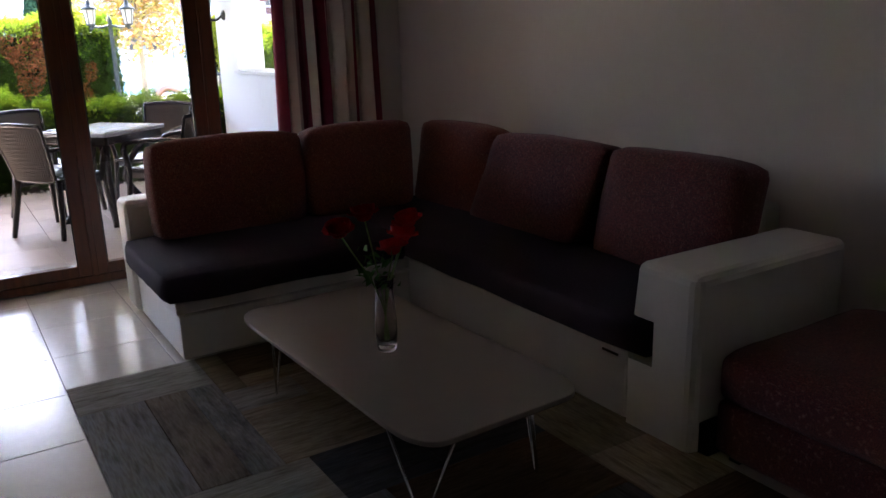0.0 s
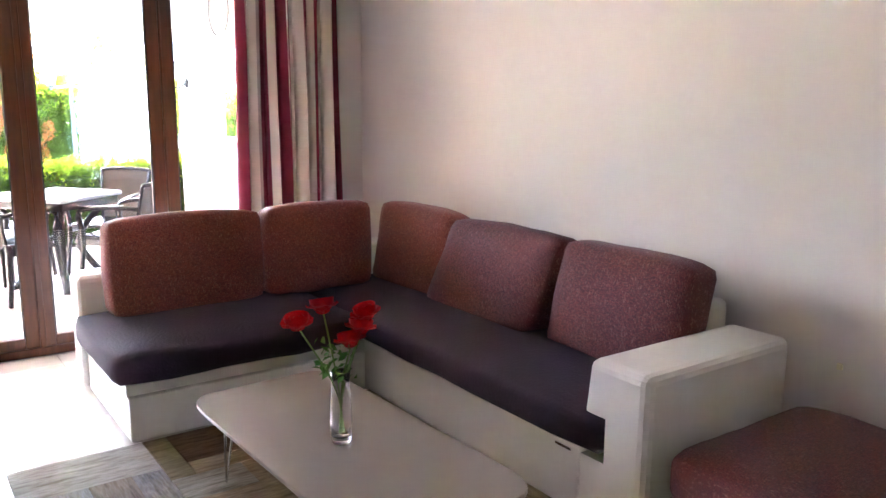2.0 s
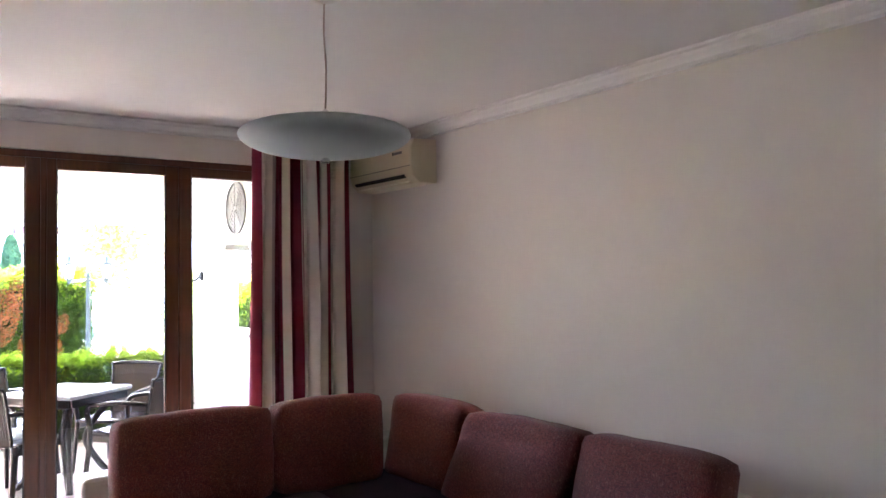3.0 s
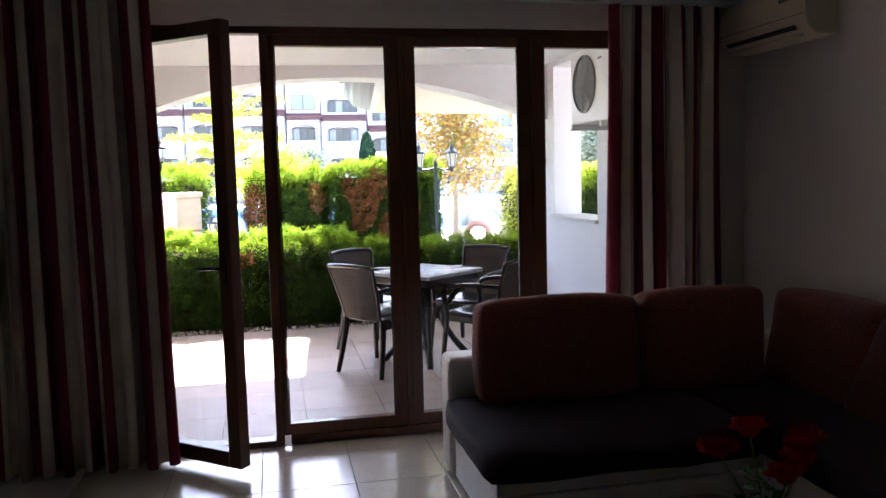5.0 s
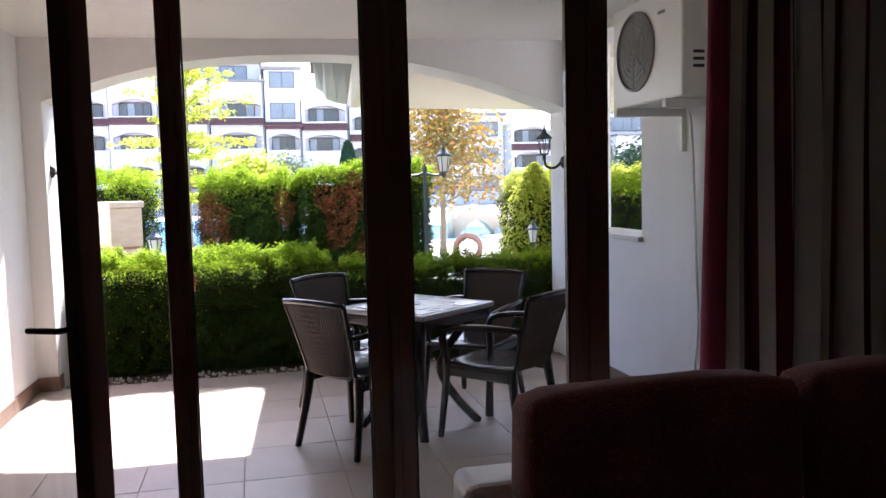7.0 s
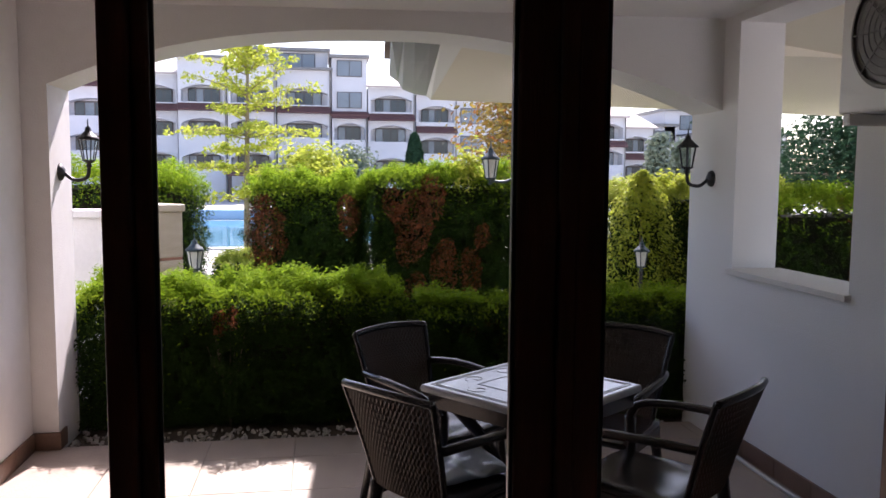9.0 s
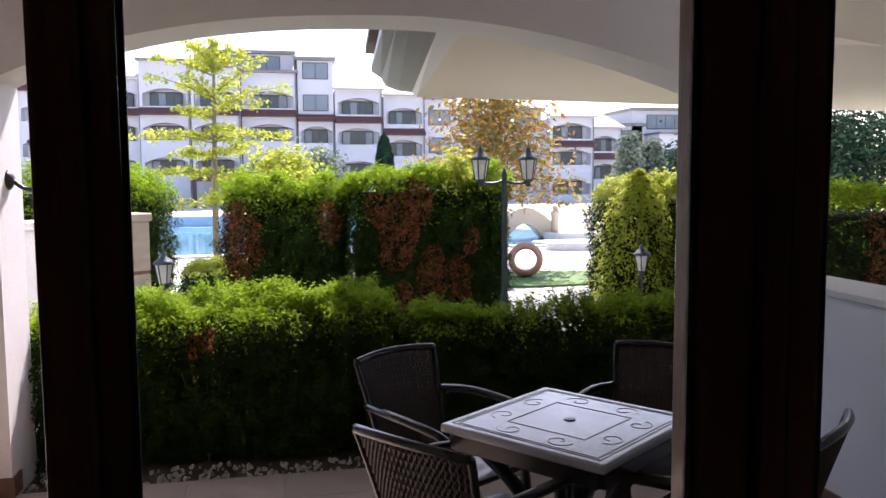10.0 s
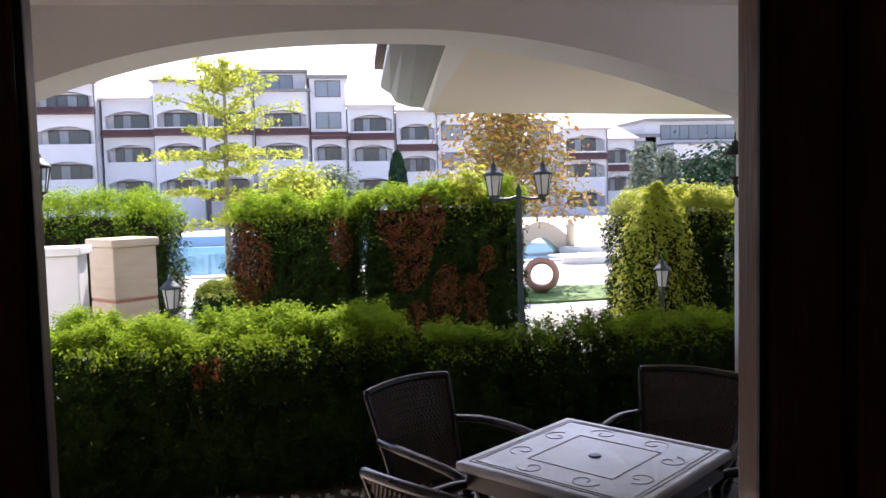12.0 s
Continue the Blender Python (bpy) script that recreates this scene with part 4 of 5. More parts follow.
def chair():
    """A resin armchair with a woven back; it faces +x."""
    ch = thing("terrace_chair", "dark resin armchair with a woven-pattern back on the terrace", "chair", group="chairs round the terrace table")
    lean = lambda z: -0.215 - 0.15 * (z - 0.42) ** 1.15 / 0.45
    half = lambda z: 0.175 + 0.055 * (z - 0.40) / 0.45
    curve = lambda u: 0.035 * (1 - u * u)
    # frame of the back
    rim = [(lean(z) , -half(z), z) for z in (0.43, 0.55, 0.68, 0.80)]
    topz = 0.835
    tp = [(lean(topz) - curve(u), u * half(topz), topz + 0.012 * (1 - u * u)) for u in (-1, -0.7, -0.35, 0, 0.35, 0.7, 1)]
    for s_ in (-1, 1):
        part("back_post", tube(arc([(x, -y * s_, z) for x, y, z in rim] + [(lean(topz), s_ * half(topz), topz)], 4), 0.013, 8), M["blackp"], ch, "", True)
    bm = bmesh.new()
    pts_ = arc(tp, 4)
    tube(pts_, 0.016, 8, bm)
    part("top_rail", bm, M["blackp"], ch, "", True)
    bm = bmesh.new()
    nu, nz = 22, 26
    ws = 0.0088
    for i in range(nu + 1):
        u = -0.97 + 1.94 * i / nu
        col = []
        for j in range(9):
            z = 0.43 + (topz - 0.43) * j / 8
            x = lean(z) - curve(u)
            col.append((bm.verts.new((x, u * half(z) - ws * 0.8, z)), bm.verts.new((x, u * half(z) + ws * 0.8, z))))
        for a, b in zip(col, col[1:]):
            bm.faces.new((a[0], a[1], b[1], b[0]))
    for j in range(nz + 1):
        z = 0.44 + (topz - 0.45) * j / nz
        row = []
        for i in range(2 * nu + 1):
            u = -1 + 2 * i / (2 * nu)
            x = lean(z) - curve(u) + 0.0045 * (1 if (i + j) % 2 else -1)
            row.append((bm.verts.new((x, u * half(z), z - ws * 0.72)), bm.verts.new((x, u * half(z), z + ws * 0.72))))
        for a, b in zip(row, row[1:]):
            bm.faces.new((a[0], b[0], b[1], a[1]))
    ob = part("woven_back", bm, M["rattan"], ch, "brown-black woven resin strips")
    sm = ob.modifiers.new("thick", "SOLIDIFY")
    sm.thickness = 0.003
    seat = cushion(0.46, 0.45, 0.035, 0.006, 0.016, 1)
    for v in seat.verts:
        v.co.z -= 0.018 * max(0, 1 - (v.co.x / 0.2) ** 2) * max(0, 1 - (v.co.y / 0.2) ** 2)
    part("seat", moved(seat, pose(0.02, 0, 0.405)), M["blackp"], ch, "glossy dark moulded seat", True)
    for s_ in (-1, 1):
        bm = bmesh.new()
        path_ = arc([(-0.27, s_ * 0.215, 0.655), (-0.12, s_ * 0.255, 0.668), (0.08, s_ * 0.262, 0.655), (0.20, s_ * 0.25, 0.625), (0.235, s_ * 0.24, 0.56)], 5)
        tube(path_, 0.022, 8, bm)
        for v in bm.verts:
            v.co.z = 0.655 + (v.co.z - 0.655) * 0.8
        part("armrest", bm, M["blackp"], ch, "", True)
        part("leg", tube(arc([(0.235, s_ * 0.24, 0.58), (0.215, s_ * 0.225, 0.42), (0.235, s_ * 0.235, 0.2), (0.255, s_ * 0.245, 0)], 4), 0.025, 8, taper=0.72), M["blackp"], ch, "", True)
        part("leg", tube(arc([(-0.20, s_ * 0.19, 0.43), (-0.225, s_ * 0.205, 0.25), (-0.275, s_ * 0.23, 0)], 4), 0.030, 8, taper=0.62), M["blackp"], ch, "", True)
        part("seat_rail", box(-0.20, 0.22, s_ * 0.215 - 0.012, s_ * 0.215 + 0.012, 0.36, 0.41, 0.004), M["blackp"], ch)
    return ch


c0 = chair()
seats = [((0.72, 6.505), 39), ((2.015, 6.355), 130), ((0.845, 7.725), -56), ((2.06, 7.56), 227)]
for i, ((bx, by), ang) in enumerate(seats):
    off = 0.345
    m = pose(bx + off * math.cos(radians(ang)), by + off * math.sin(radians(ang)), -0.02, 0, 0, ang)
    if i == 0:
        c0.matrix_basis = m
    else:
        copy_thing(c0, m)
# clear plastic cover lying folded on one seat
bm = cushion(0.30, 0.26, 0.05, 0.012, 0.02, 14)
for v in bm.verts:
    v.co.z = v.co.z * (0.75 + 0.5 * noise.noise(v.co * 14))
bag = link("folded_cover", bm, M["paper"], smooth=True)
bag.matrix_basis = pose(1.04, 6.76, 0.425, 0, 0, 25)
tagged(bag, "crumpled pale plastic cover lying on a chair seat", "plastic cover")

# outdoor air conditioner unit on brackets
ou = thing("outdoor_unit", "white outdoor air conditioner unit on wall brackets", "air conditioner", (TX1, 6.24, 1.84))
part("casing", box(-0.40, -0.10, -0.39, 0.39, 0.0, 0.56, 0.012), M["white_p"], ou)
part("fan_opening", moved(lathe([(0.215, 0), (0.215, 0.012), (0.20, 0.016), (0.20, 0.004), (0.001, 0.004)], 36), pose(-0.401, 0.10, 0.29, 0, -90, 0)), M["metalg"], ou, "grey round fan opening")
bm = bmesh.new()
for r in (0.05, 0.08, 0.11, 0.14, 0.17, 0.20):
    tube([(-0.418, 0.10 + r * math.cos(2 * math.pi * k / 32), 0.29 + r * math.sin(2 * math.pi * k / 32)) for k in range(33)], 0.003, 5, bm)
for k in range(8):
    a = k * math.pi / 4
    tube([(-0.416, 0.10 + 0.02 * math.cos(a), 0.29 + 0.02 * math.sin(a)), (-0.416, 0.10 + 0.21 * math.cos(a), 0.29 + 0.21 * math.sin(a))], 0.0035, 5, bm)
part("fan_grille", bm, M["metalg"], ou)
part("badge", box(-0.403, -0.399, -0.22, -0.15, 0.44, 0.455), M["metalg"], ou)
for k in range(3):
    part("vent_slot", box(-0.34, -0.28, -0.3925, -0.389, 0.14 + 0.035 * k, 0.155 + 0.035 * k), M["dark"], ou)
for y in (-0.28, 0.28):
    part("bracket", box(-0.44, 0.0, y - 0.02, y + 0.02, -0.045, -0.002, 0.004), M["white_p"], ou)
    part("bracket_post", box(-0.03, 0.0, y - 0.02, y + 0.02, -0.25, -0.045, 0.004), M["white_p"], ou)
part("drain_hose", tube(arc([(-0.09, 0.10, -0.01), (-0.05, 0.12, -0.15), (-0.02, 0.13, -0.7), (-0.02, 0.10, -1.3), (-0.03, 0.2, -1.72), (-0.06, 0.45, -1.80), (-0.05, 0.1, -1.845), (-0.045, -0.5, -1.85)], 7), 0.010, 8), M["white_p"], ou, "thin white drain hose", True)
part("floor_hose", tube(arc([(-0.05, 2.0, -1.85), (-0.06, 1.2, -1.85), (-0.045, 0.5, -1.85)], 6), 0.011, 8), M["white_p"], ou, "", True)


# wall lanterns
def lantern_head(parent, at, s=1.0, metal="iron"):
    """A six-sided carriage lantern standing on at."""
    x, y, z = at
    n6 = 6
    glass = lathe([(0.040 * s, 0.0), (0.066 * s, 0.15 * s)], n6)
    g = part("lantern_glass", moved(glass, pose(x, y, z)), M["pane"] if metal == "iron" else M["milk"], parent, "", False)
    bars = bmesh.new()
    for k in range(n6):
        a = 2 * math.pi * k / n6
        tube([(x + 0.041 * s * math.cos(a), y + 0.041 * s * math.sin(a), z), (x + 0.067 * s * math.cos(a), y + 0.067 * s * math.sin(a), z + 0.15 * s)], 0.005 * s, 5, bars)
    part("lantern_cage", bars, M[metal], g)
    part("lantern_roof", moved(lathe([(0.080 * s, 0.148 * s), (0.080 * s, 0.158 * s), (0.060 * s, 0.175 * s), (0.030 * s, 0.205 * s), (0.022 * s, 0.215 * s), (0.020 * s, 0.235 * s), (0.006 * s, 0.245 * s), (0.004 * s, 0.29 * s), (0.001, 0.30 * s)], 12), pose(x, y, z)), M[metal], parent, "", True)
    part("lantern_base", moved(lathe([(0.012 * s, -0.055 * s), (0.022 * s, -0.04 * s), (0.014 * s, -0.02 * s), (0.046 * s, -0.004 * s), (0.046 * s, 0.004 * s)], 12), pose(x, y, z)), M[metal], parent, "", True)


def wall_lantern(x, y, z, side):
    wl = thing("wall_lantern", "black cast iron carriage lantern on a curved wall arm", "wall lamp", (x, y, z), group="wall lanterns on the terrace piers")
    part("wall_plate", moved(lathe([(0.052, 0), (0.048, 0.012), (0.02, 0.03), (0.001, 0.032)], 16), pose(0, 0, 0, 0, 90 * side, 0)), M["iron"], wl, "", True)
    part("arm", tube(arc([(side * 0.02, 0, 0), (side * 0.08, 0, -0.045), (side * 0.15, 0, -0.03), (side * 0.165, 0, 0.03)], 5), 0.011, 8), M["iron"], wl, "", True)
    lantern_head(wl, (side * 0.165, 0, 0.07), 0.82)


wall_lantern(TX1, 8.42, 1.59, -1)
wall_lantern(AX0, 8.74, 1.60, 1)

# ---- garden ----
def hedge(name, x0, x1, y0, y1, z0, z1, count, size, label, seed, dry=(), lit_tips=0.5, lump=0.10, group="", turn=0.0, top_mat="hedge_sunlit"):
    """A clipped conifer hedge: near-black core as painted inner shade, and many small sprays; dry lists brown patches
    (x, z, radius).
    """
    hd = thing(name, label, "hedge", ((x0 + x1) / 2, (y0 + y1) / 2, z0), turn, group)
    w, d, h = x1 - x0, y1 - y0, z1 - z0
    rng = np.random.default_rng(seed)
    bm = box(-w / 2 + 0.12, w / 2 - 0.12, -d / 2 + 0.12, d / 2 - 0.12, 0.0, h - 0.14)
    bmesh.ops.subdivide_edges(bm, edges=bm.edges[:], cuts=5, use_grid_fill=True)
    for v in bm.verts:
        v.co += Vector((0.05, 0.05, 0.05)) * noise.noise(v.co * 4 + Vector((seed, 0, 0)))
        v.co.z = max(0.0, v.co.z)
    part("inner_core", bm, M["core_shade"], hd)
    area = {"f": w * h, "b": w * h * 0.6, "t": w * d * 1.5, "l": d * h, "r": d * h}
    tot = sum(area.values())
    P, N = [], []
    for k, a in area.items():
        m = int(count * 0.42 * a / tot)
        u, v = rng.uniform(-0.5, 0.5, m), rng.uniform(0, 1, m)
        e = rng.uniform(-0.5, 0.5, m)
        o = np.zeros(m)
        if k in "fb":
            sg = -1 if k == "f" else 1
            p = np.stack([u * w, o + sg * d / 2, v * h], 1)
            nn = np.stack([o, o + sg, o + 0.5], 1)
        elif k == "t":
            p = np.stack([u * w, e * d, o + h], 1)
            nn = np.stack([o, o, o + 1], 1)
        else:
            sg = -1 if k == "l" else 1
            p = np.stack([o + sg * w / 2, e * d, v * h], 1)
            nn = np.stack([o + sg, o, o + 0.5], 1)
        P.append(p)
        N.append(nn)
    P, N = np.concatenate(P), np.concatenate(N)
    bumpv = np.array([noise.noise(Vector(p) * 3.2 + Vector((seed * 3, 0, 0))) + 0.6 * noise.noise(Vector(p) * 9 + Vector((0, seed, 0))) for p in P.tolist()])
    nn = N / np.linalg.norm(N, axis=1, keepdims=True)
    # round the upper edges and let the sprays stand out unevenly
    over = np.clip((P[:, 2] / h - 0.72) / 0.28, 0, 1) ** 2
    P[:, 0] *= 1 - 0.10 * over * min(1, 0.5 / w)
    P[:, 1] *= 1 - 0.30 * over
    tuftv = np.array([abs(noise.noise(Vector(p) * 7.5 + Vector((0, 0, seed * 2)))) for p in P.tolist()])
    P += nn * (lump * 1.2 * bumpv + 0.16 * (0.35 - tuftv) + rng.uniform(-0.07, 0.03, len(P)))[:, None]
    P[:, 2] = np.clip(P[:, 2], 0.02, None)
    # each spray is a small fan of short scale leaves
    fan = 9
    P, N, bumpv = np.repeat(P, fan, 0), np.repeat(N, fan, 0), np.repeat(bumpv, fan)
    up = nn.repeat(fan, 0) + np.array([0, 0, 0.6])
    P = P + up * rng.uniform(-0.6, 1.6, (len(P), 1)) * size + rng.normal(0, 1, P.shape) * size * 0.9
    P[:, 2] = np.clip(P[:, 2], 0.02, None)
    # bright leaves towards the top paint in sunlight; with top_mat yellow, yellow tips
    idx = (rng.uniform(0, 1, len(P)) < lit_tips * (0.012 + 1.9 * np.clip(P[:, 2] / h, 0, 1.1) ** 13)).astype(int)
    for cx, cz, rad in dry:
        dd = np.hypot((P[:, 0] - cx) / rad, (P[:, 2] - cz) / (rad * 1.9)) + 0.35 * bumpv
        idx[(dd < 1) & (P[:, 1] < d * 0.25) & (rng.uniform(0, 1, len(P)) < 0.65)] = 2
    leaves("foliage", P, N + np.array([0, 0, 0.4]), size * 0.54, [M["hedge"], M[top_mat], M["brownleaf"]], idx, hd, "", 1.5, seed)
    return hd


# fewer bright leaves on the third: its shaded top is put into the colour
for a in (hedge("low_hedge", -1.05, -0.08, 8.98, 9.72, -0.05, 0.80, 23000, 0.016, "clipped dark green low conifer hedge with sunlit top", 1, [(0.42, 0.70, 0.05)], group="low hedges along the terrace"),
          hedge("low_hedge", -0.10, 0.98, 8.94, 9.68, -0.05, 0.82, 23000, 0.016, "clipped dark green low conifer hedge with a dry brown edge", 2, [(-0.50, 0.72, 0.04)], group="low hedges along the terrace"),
          hedge("low_hedge", 1.12, 3.5, 8.80, 9.45, -0.05, 0.69, 32000, 0.016, "clipped dark green low conifer hedge beside the table", 3, lit_tips=0.15, group="low hedges along the terrace", turn=-3)):
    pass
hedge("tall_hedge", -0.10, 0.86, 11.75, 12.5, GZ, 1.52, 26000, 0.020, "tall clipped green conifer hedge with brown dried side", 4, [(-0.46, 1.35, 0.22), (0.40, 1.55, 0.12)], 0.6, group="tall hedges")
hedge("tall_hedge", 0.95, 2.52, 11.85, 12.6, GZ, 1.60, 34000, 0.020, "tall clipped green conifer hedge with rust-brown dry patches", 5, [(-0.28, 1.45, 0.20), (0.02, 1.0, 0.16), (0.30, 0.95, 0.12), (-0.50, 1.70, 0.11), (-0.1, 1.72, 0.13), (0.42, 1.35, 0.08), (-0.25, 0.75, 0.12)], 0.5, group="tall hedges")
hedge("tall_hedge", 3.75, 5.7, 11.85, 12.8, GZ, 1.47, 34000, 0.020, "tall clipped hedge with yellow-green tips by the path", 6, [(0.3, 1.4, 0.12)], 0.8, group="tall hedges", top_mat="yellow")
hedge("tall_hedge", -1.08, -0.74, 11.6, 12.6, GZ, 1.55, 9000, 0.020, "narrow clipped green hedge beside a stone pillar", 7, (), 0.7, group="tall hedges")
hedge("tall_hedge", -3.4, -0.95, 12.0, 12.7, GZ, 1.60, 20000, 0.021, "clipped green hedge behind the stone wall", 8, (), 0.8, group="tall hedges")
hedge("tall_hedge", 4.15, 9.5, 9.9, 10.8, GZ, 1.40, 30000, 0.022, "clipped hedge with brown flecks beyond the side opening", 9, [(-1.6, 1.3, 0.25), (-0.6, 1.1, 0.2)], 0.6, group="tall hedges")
hedge("flower_bush", -1.2, 0.4, 17.2, 18.6, GZ + 0.03, 0.15, 5000, 0.035, "low pale green bush edging the garden path", 10, (), 0.9, 0.06, top_mat="yellow")
hedge("flower_bush", 3.5, 4.3, 11.2, 11.75, GZ, 0.30, 4000, 0.03, "low yellow-green bush beside the path", 11, (), 1.0, 0.06, top_mat="yellow")

# golden conifer leaning out of the hedge's end
gc = thing("golden_conifer", "feathery golden-tipped conifer bush at the hedge's end", "shrub", (3.86, 11.75, GZ))
part("trunk", tube([(0, 0, 0), (0, 0, 1.5)], 0.04, 6, taper=0.4), M["bark"], gc)
rgn = np.random.default_rng(77)
f, a = rgn.uniform(0, 1, 9000) ** 0.8, rgn.uniform(0, 2 * np.pi, 9000)
lob = 1 + 0.22 * np.sin(a * 5 + f * 9) + 0.12 * np.sin(a * 11 - f * 17)
rad = 0.46 * (1 - f ** 2.2) ** 0.6 * lob * rgn.uniform(0.72, 1.1, 9000)
leaves("foliage", np.stack([rad * np.cos(a), rad * np.sin(a) * 0.7, 0.1 + 1.92 * f], 1), np.stack([np.cos(a), np.sin(a), 0 * a + 0.8], 1), 0.016, [M["hedge"], M["yellow"]], (rgn.uniform(0, 1, 9000) < 0.40 + 0.6 * f).astype(int), gc, "", 1.5, 77)

# dry stems in front of the hedge gap, white gravel at its foot
ds = thing("dry_shrub", "leafless grey-brown shrub stems in the hedge gap", "shrub", (-0.09, 8.98, -0.05))
rng = random.Random(3)
for k in range(7):
    a = rng.uniform(-0.16, 0.16)
    part("stem", tube(arc([(0, 0, 0), (a * 0.3, -0.02, 0.25), (a, rng.uniform(-0.06, 0.04), 0.5 + rng.uniform(0, 0.25))], 4), 0.006, 5, taper=0.4), M["bark"], ds)
bm = bmesh.new()
for k in range(420):
    x = rng.uniform(-1.0, 2.8)
    y = skew(x) + rng.uniform(0.12, 0.40)
    z = -0.05 + 0.008
    q = rng.uniform(0.007, 0.016)
    r = bmesh.ops.create_cube(bm, size=1)
    bmesh.ops.transform(bm, verts=r["verts"], matrix=Matrix.LocRotScale((x, y, z), Euler((rng.uniform(0, 3), rng.uniform(0, 3), rng.uniform(0, 3))), (q * 2, q * 1.5, q)))
tagged(link("gravel", bm, M["gravel"]), "scattered white gravel at the hedge's foot", "gravel", kind="stuff")


# yellow-flowering tips on the hedges
def tuft(x, y, z, n, r, seed):
    t = thing("yellow_shoots", "bright yellow leaf shoots on top of the hedge", "plant", (x, y, z), group="yellow shoots")
    rg = np.random.default_rng(seed)
    p = rg.normal(0, 1, (n, 3)) * np.array([r, r * 0.7, r * 1.2]) + np.array([0, 0, r * 1.3])
    part("stalk", tube([(0, 0, -0.1), (0, 0, r * 2)], 0.006, 5), M["bark"], t)
    leaves("foliage", p, rg.normal(0, 1, (n, 3)) + np.array([0, 0, 0.6]), 0.022, [M["yellow"]], [0] * n, t, "", 1.4, seed)


tuft(2.02, 11.9, 1.58, 420, 0.085, 21)
tuft(4.25, 12.1, 1.50, 130, 0.045, 22)
tuft(4.45, 12.1, 1.48, 130, 0.045, 23)


# trees
def tree(name, x, y, z, height, trunk_r, crown, count, size, mt, label, seed, tiers=6, reach=1.3, low=0.3, droop=0.1, bark="bark", jitter=0.10):
    """Tapered trunk, limbs in uneven tiers, leaves in clumps along the limbs."""
    t = thing(name, label, "tree", (x, y, z))
    rg = random.Random(seed)
    nr = np.random.default_rng(seed)
    part("trunk", tube(arc([(0, 0, 0), (0.02, 0.01, height * 0.35), (-0.02, 0, height * 0.7), (0, 0, height)], 5), trunk_r, 8, taper=0.2), M[bark], t, "", True)
    bm = bmesh.new()
    P = []
    nb = crown
    for k in range(nb):
        f = low + (0.97 - low) * (k + rg.uniform(-0.3, 0.3)) / nb
        a = k * 2.4 + rg.uniform(-0.4, 0.4)
        ln = reach * (1.0 - 0.62 * max(0, (f - low) / (1 - low)) ** 1.2) * rg.uniform(0.7, 1.1)
        h0 = height * f
        pts = arc([(0, 0, h0), (ln * 0.5 * math.cos(a), ln * 0.5 * math.sin(a), h0 + ln * 0.18), (ln * math.cos(a), ln * math.sin(a), h0 + ln * (0.30 - droop))], 4)
        tube(pts, trunk_r * 0.35 * (1 - 0.5 * f), 5, bm, 0.3)
        for q in pts[2:]:
            m = int(count / nb / len(pts[2:]))
            P.append(np.array(q) + nr.normal(0, 1, (m, 3)) * np.array([jitter * 1.5, jitter * 1.5, jitter]) * reach)
    part("limbs", bm, M[bark], t)
    P = np.concatenate(P)
    leaves("crown", P, nr.normal(0, 1, P.shape) + np.array([0, 0, 0.7]), size, [M[mt]], [0] * len(P), t, "", 1.1, seed)
    return t


# slender tree: level sprays in separate tiers with gaps between them
yt = thing("young_tree", "young slender tree with level tiers of yellow-green leaves", "tree", (-0.90, 19.6, GZ))
rg, nr = random.Random(31), np.random.default_rng(31)
part("trunk", tube(arc([(0, 0, 0), (0.0, 0.01, 1.5), (0.03, 0, 3.0), (0.05, 0, 4.35)], 5), 0.075, 8, taper=0.25), M["bark"], yt, "", True)
bm, P = bmesh.new(), []
for hgt, reach, rise, cnt in ((1.62, 0.75, -0.05, 4), (2.05, 1.25, -0.08, 6), (2.45, 1.0, 0.02, 4), (2.80, 1.30, -0.02, 7), (3.22, 0.95, 0.08, 4), (3.55, 1.25, 0.22, 6), (4.0, 0.95, 0.25, 5), (4.25, 0.42, 0.12, 4)):
    a0 = rg.uniform(0, 6.28)
    for k in range(cnt):
        a = a0 + 2 * math.pi * k / cnt + rg.uniform(-0.25, 0.25)
        ln = reach * rg.uniform(0.75, 1.1)
        z1 = hgt + rg.uniform(-0.1, 0.1)
        pts = arc([(0.03, 0, z1 - 0.10), (ln * 0.45 * math.cos(a), ln * 0.45 * math.sin(a), z1 + rise * 0.4), (ln * math.cos(a), ln * math.sin(a), z1 + rise + rg.uniform(-0.06, 0.06))], 5)
        tube(pts, 0.016, 5, bm, 0.3)
        for q in pts[2:]:
            for _ in range(2):
                c = np.array(q) + nr.normal(0, 1, 3) * np.array([0.07, 0.07, 0.035])
                P.append(c + nr.normal(0, 1, (9, 3)) * np.array([0.055, 0.055, 0.035]))
part("limbs", bm, M["bark"], yt)
P = np.concatenate(P)
leaves("crown", P, nr.normal(0, 0.6, P.shape) + np.array([0, 0, 0.9]), 0.038, [M["yellow"]], [0] * len(P), yt, "", 1.1, 31)
tree("young_tree", 0.35, 24.0, GZ, 2.55, 0.08, 18, 3600, 0.06, "yellow", "small round tree with bright yellow-green leaves", 32, reach=1.15, low=0.5, droop=0.2, jitter=0.15)
tree("autumn_tree", 5.05, 22.0, GZ, 4.0, 0.10, 34, 4600, 0.066, "autumn", "broad small tree with shiny gold and russet leaves", 33, reach=1.9, low=0.32, droop=0.16, jitter=0.12)
tree("shrub_tree", 2.0, 42.0, GZ, 3.1, 0.1, 24, 3500, 0.10, "greyleaf", "rounded grey-green shrub in front of the facade", 34, reach=1.3, low=0.15, jitter=0.2)
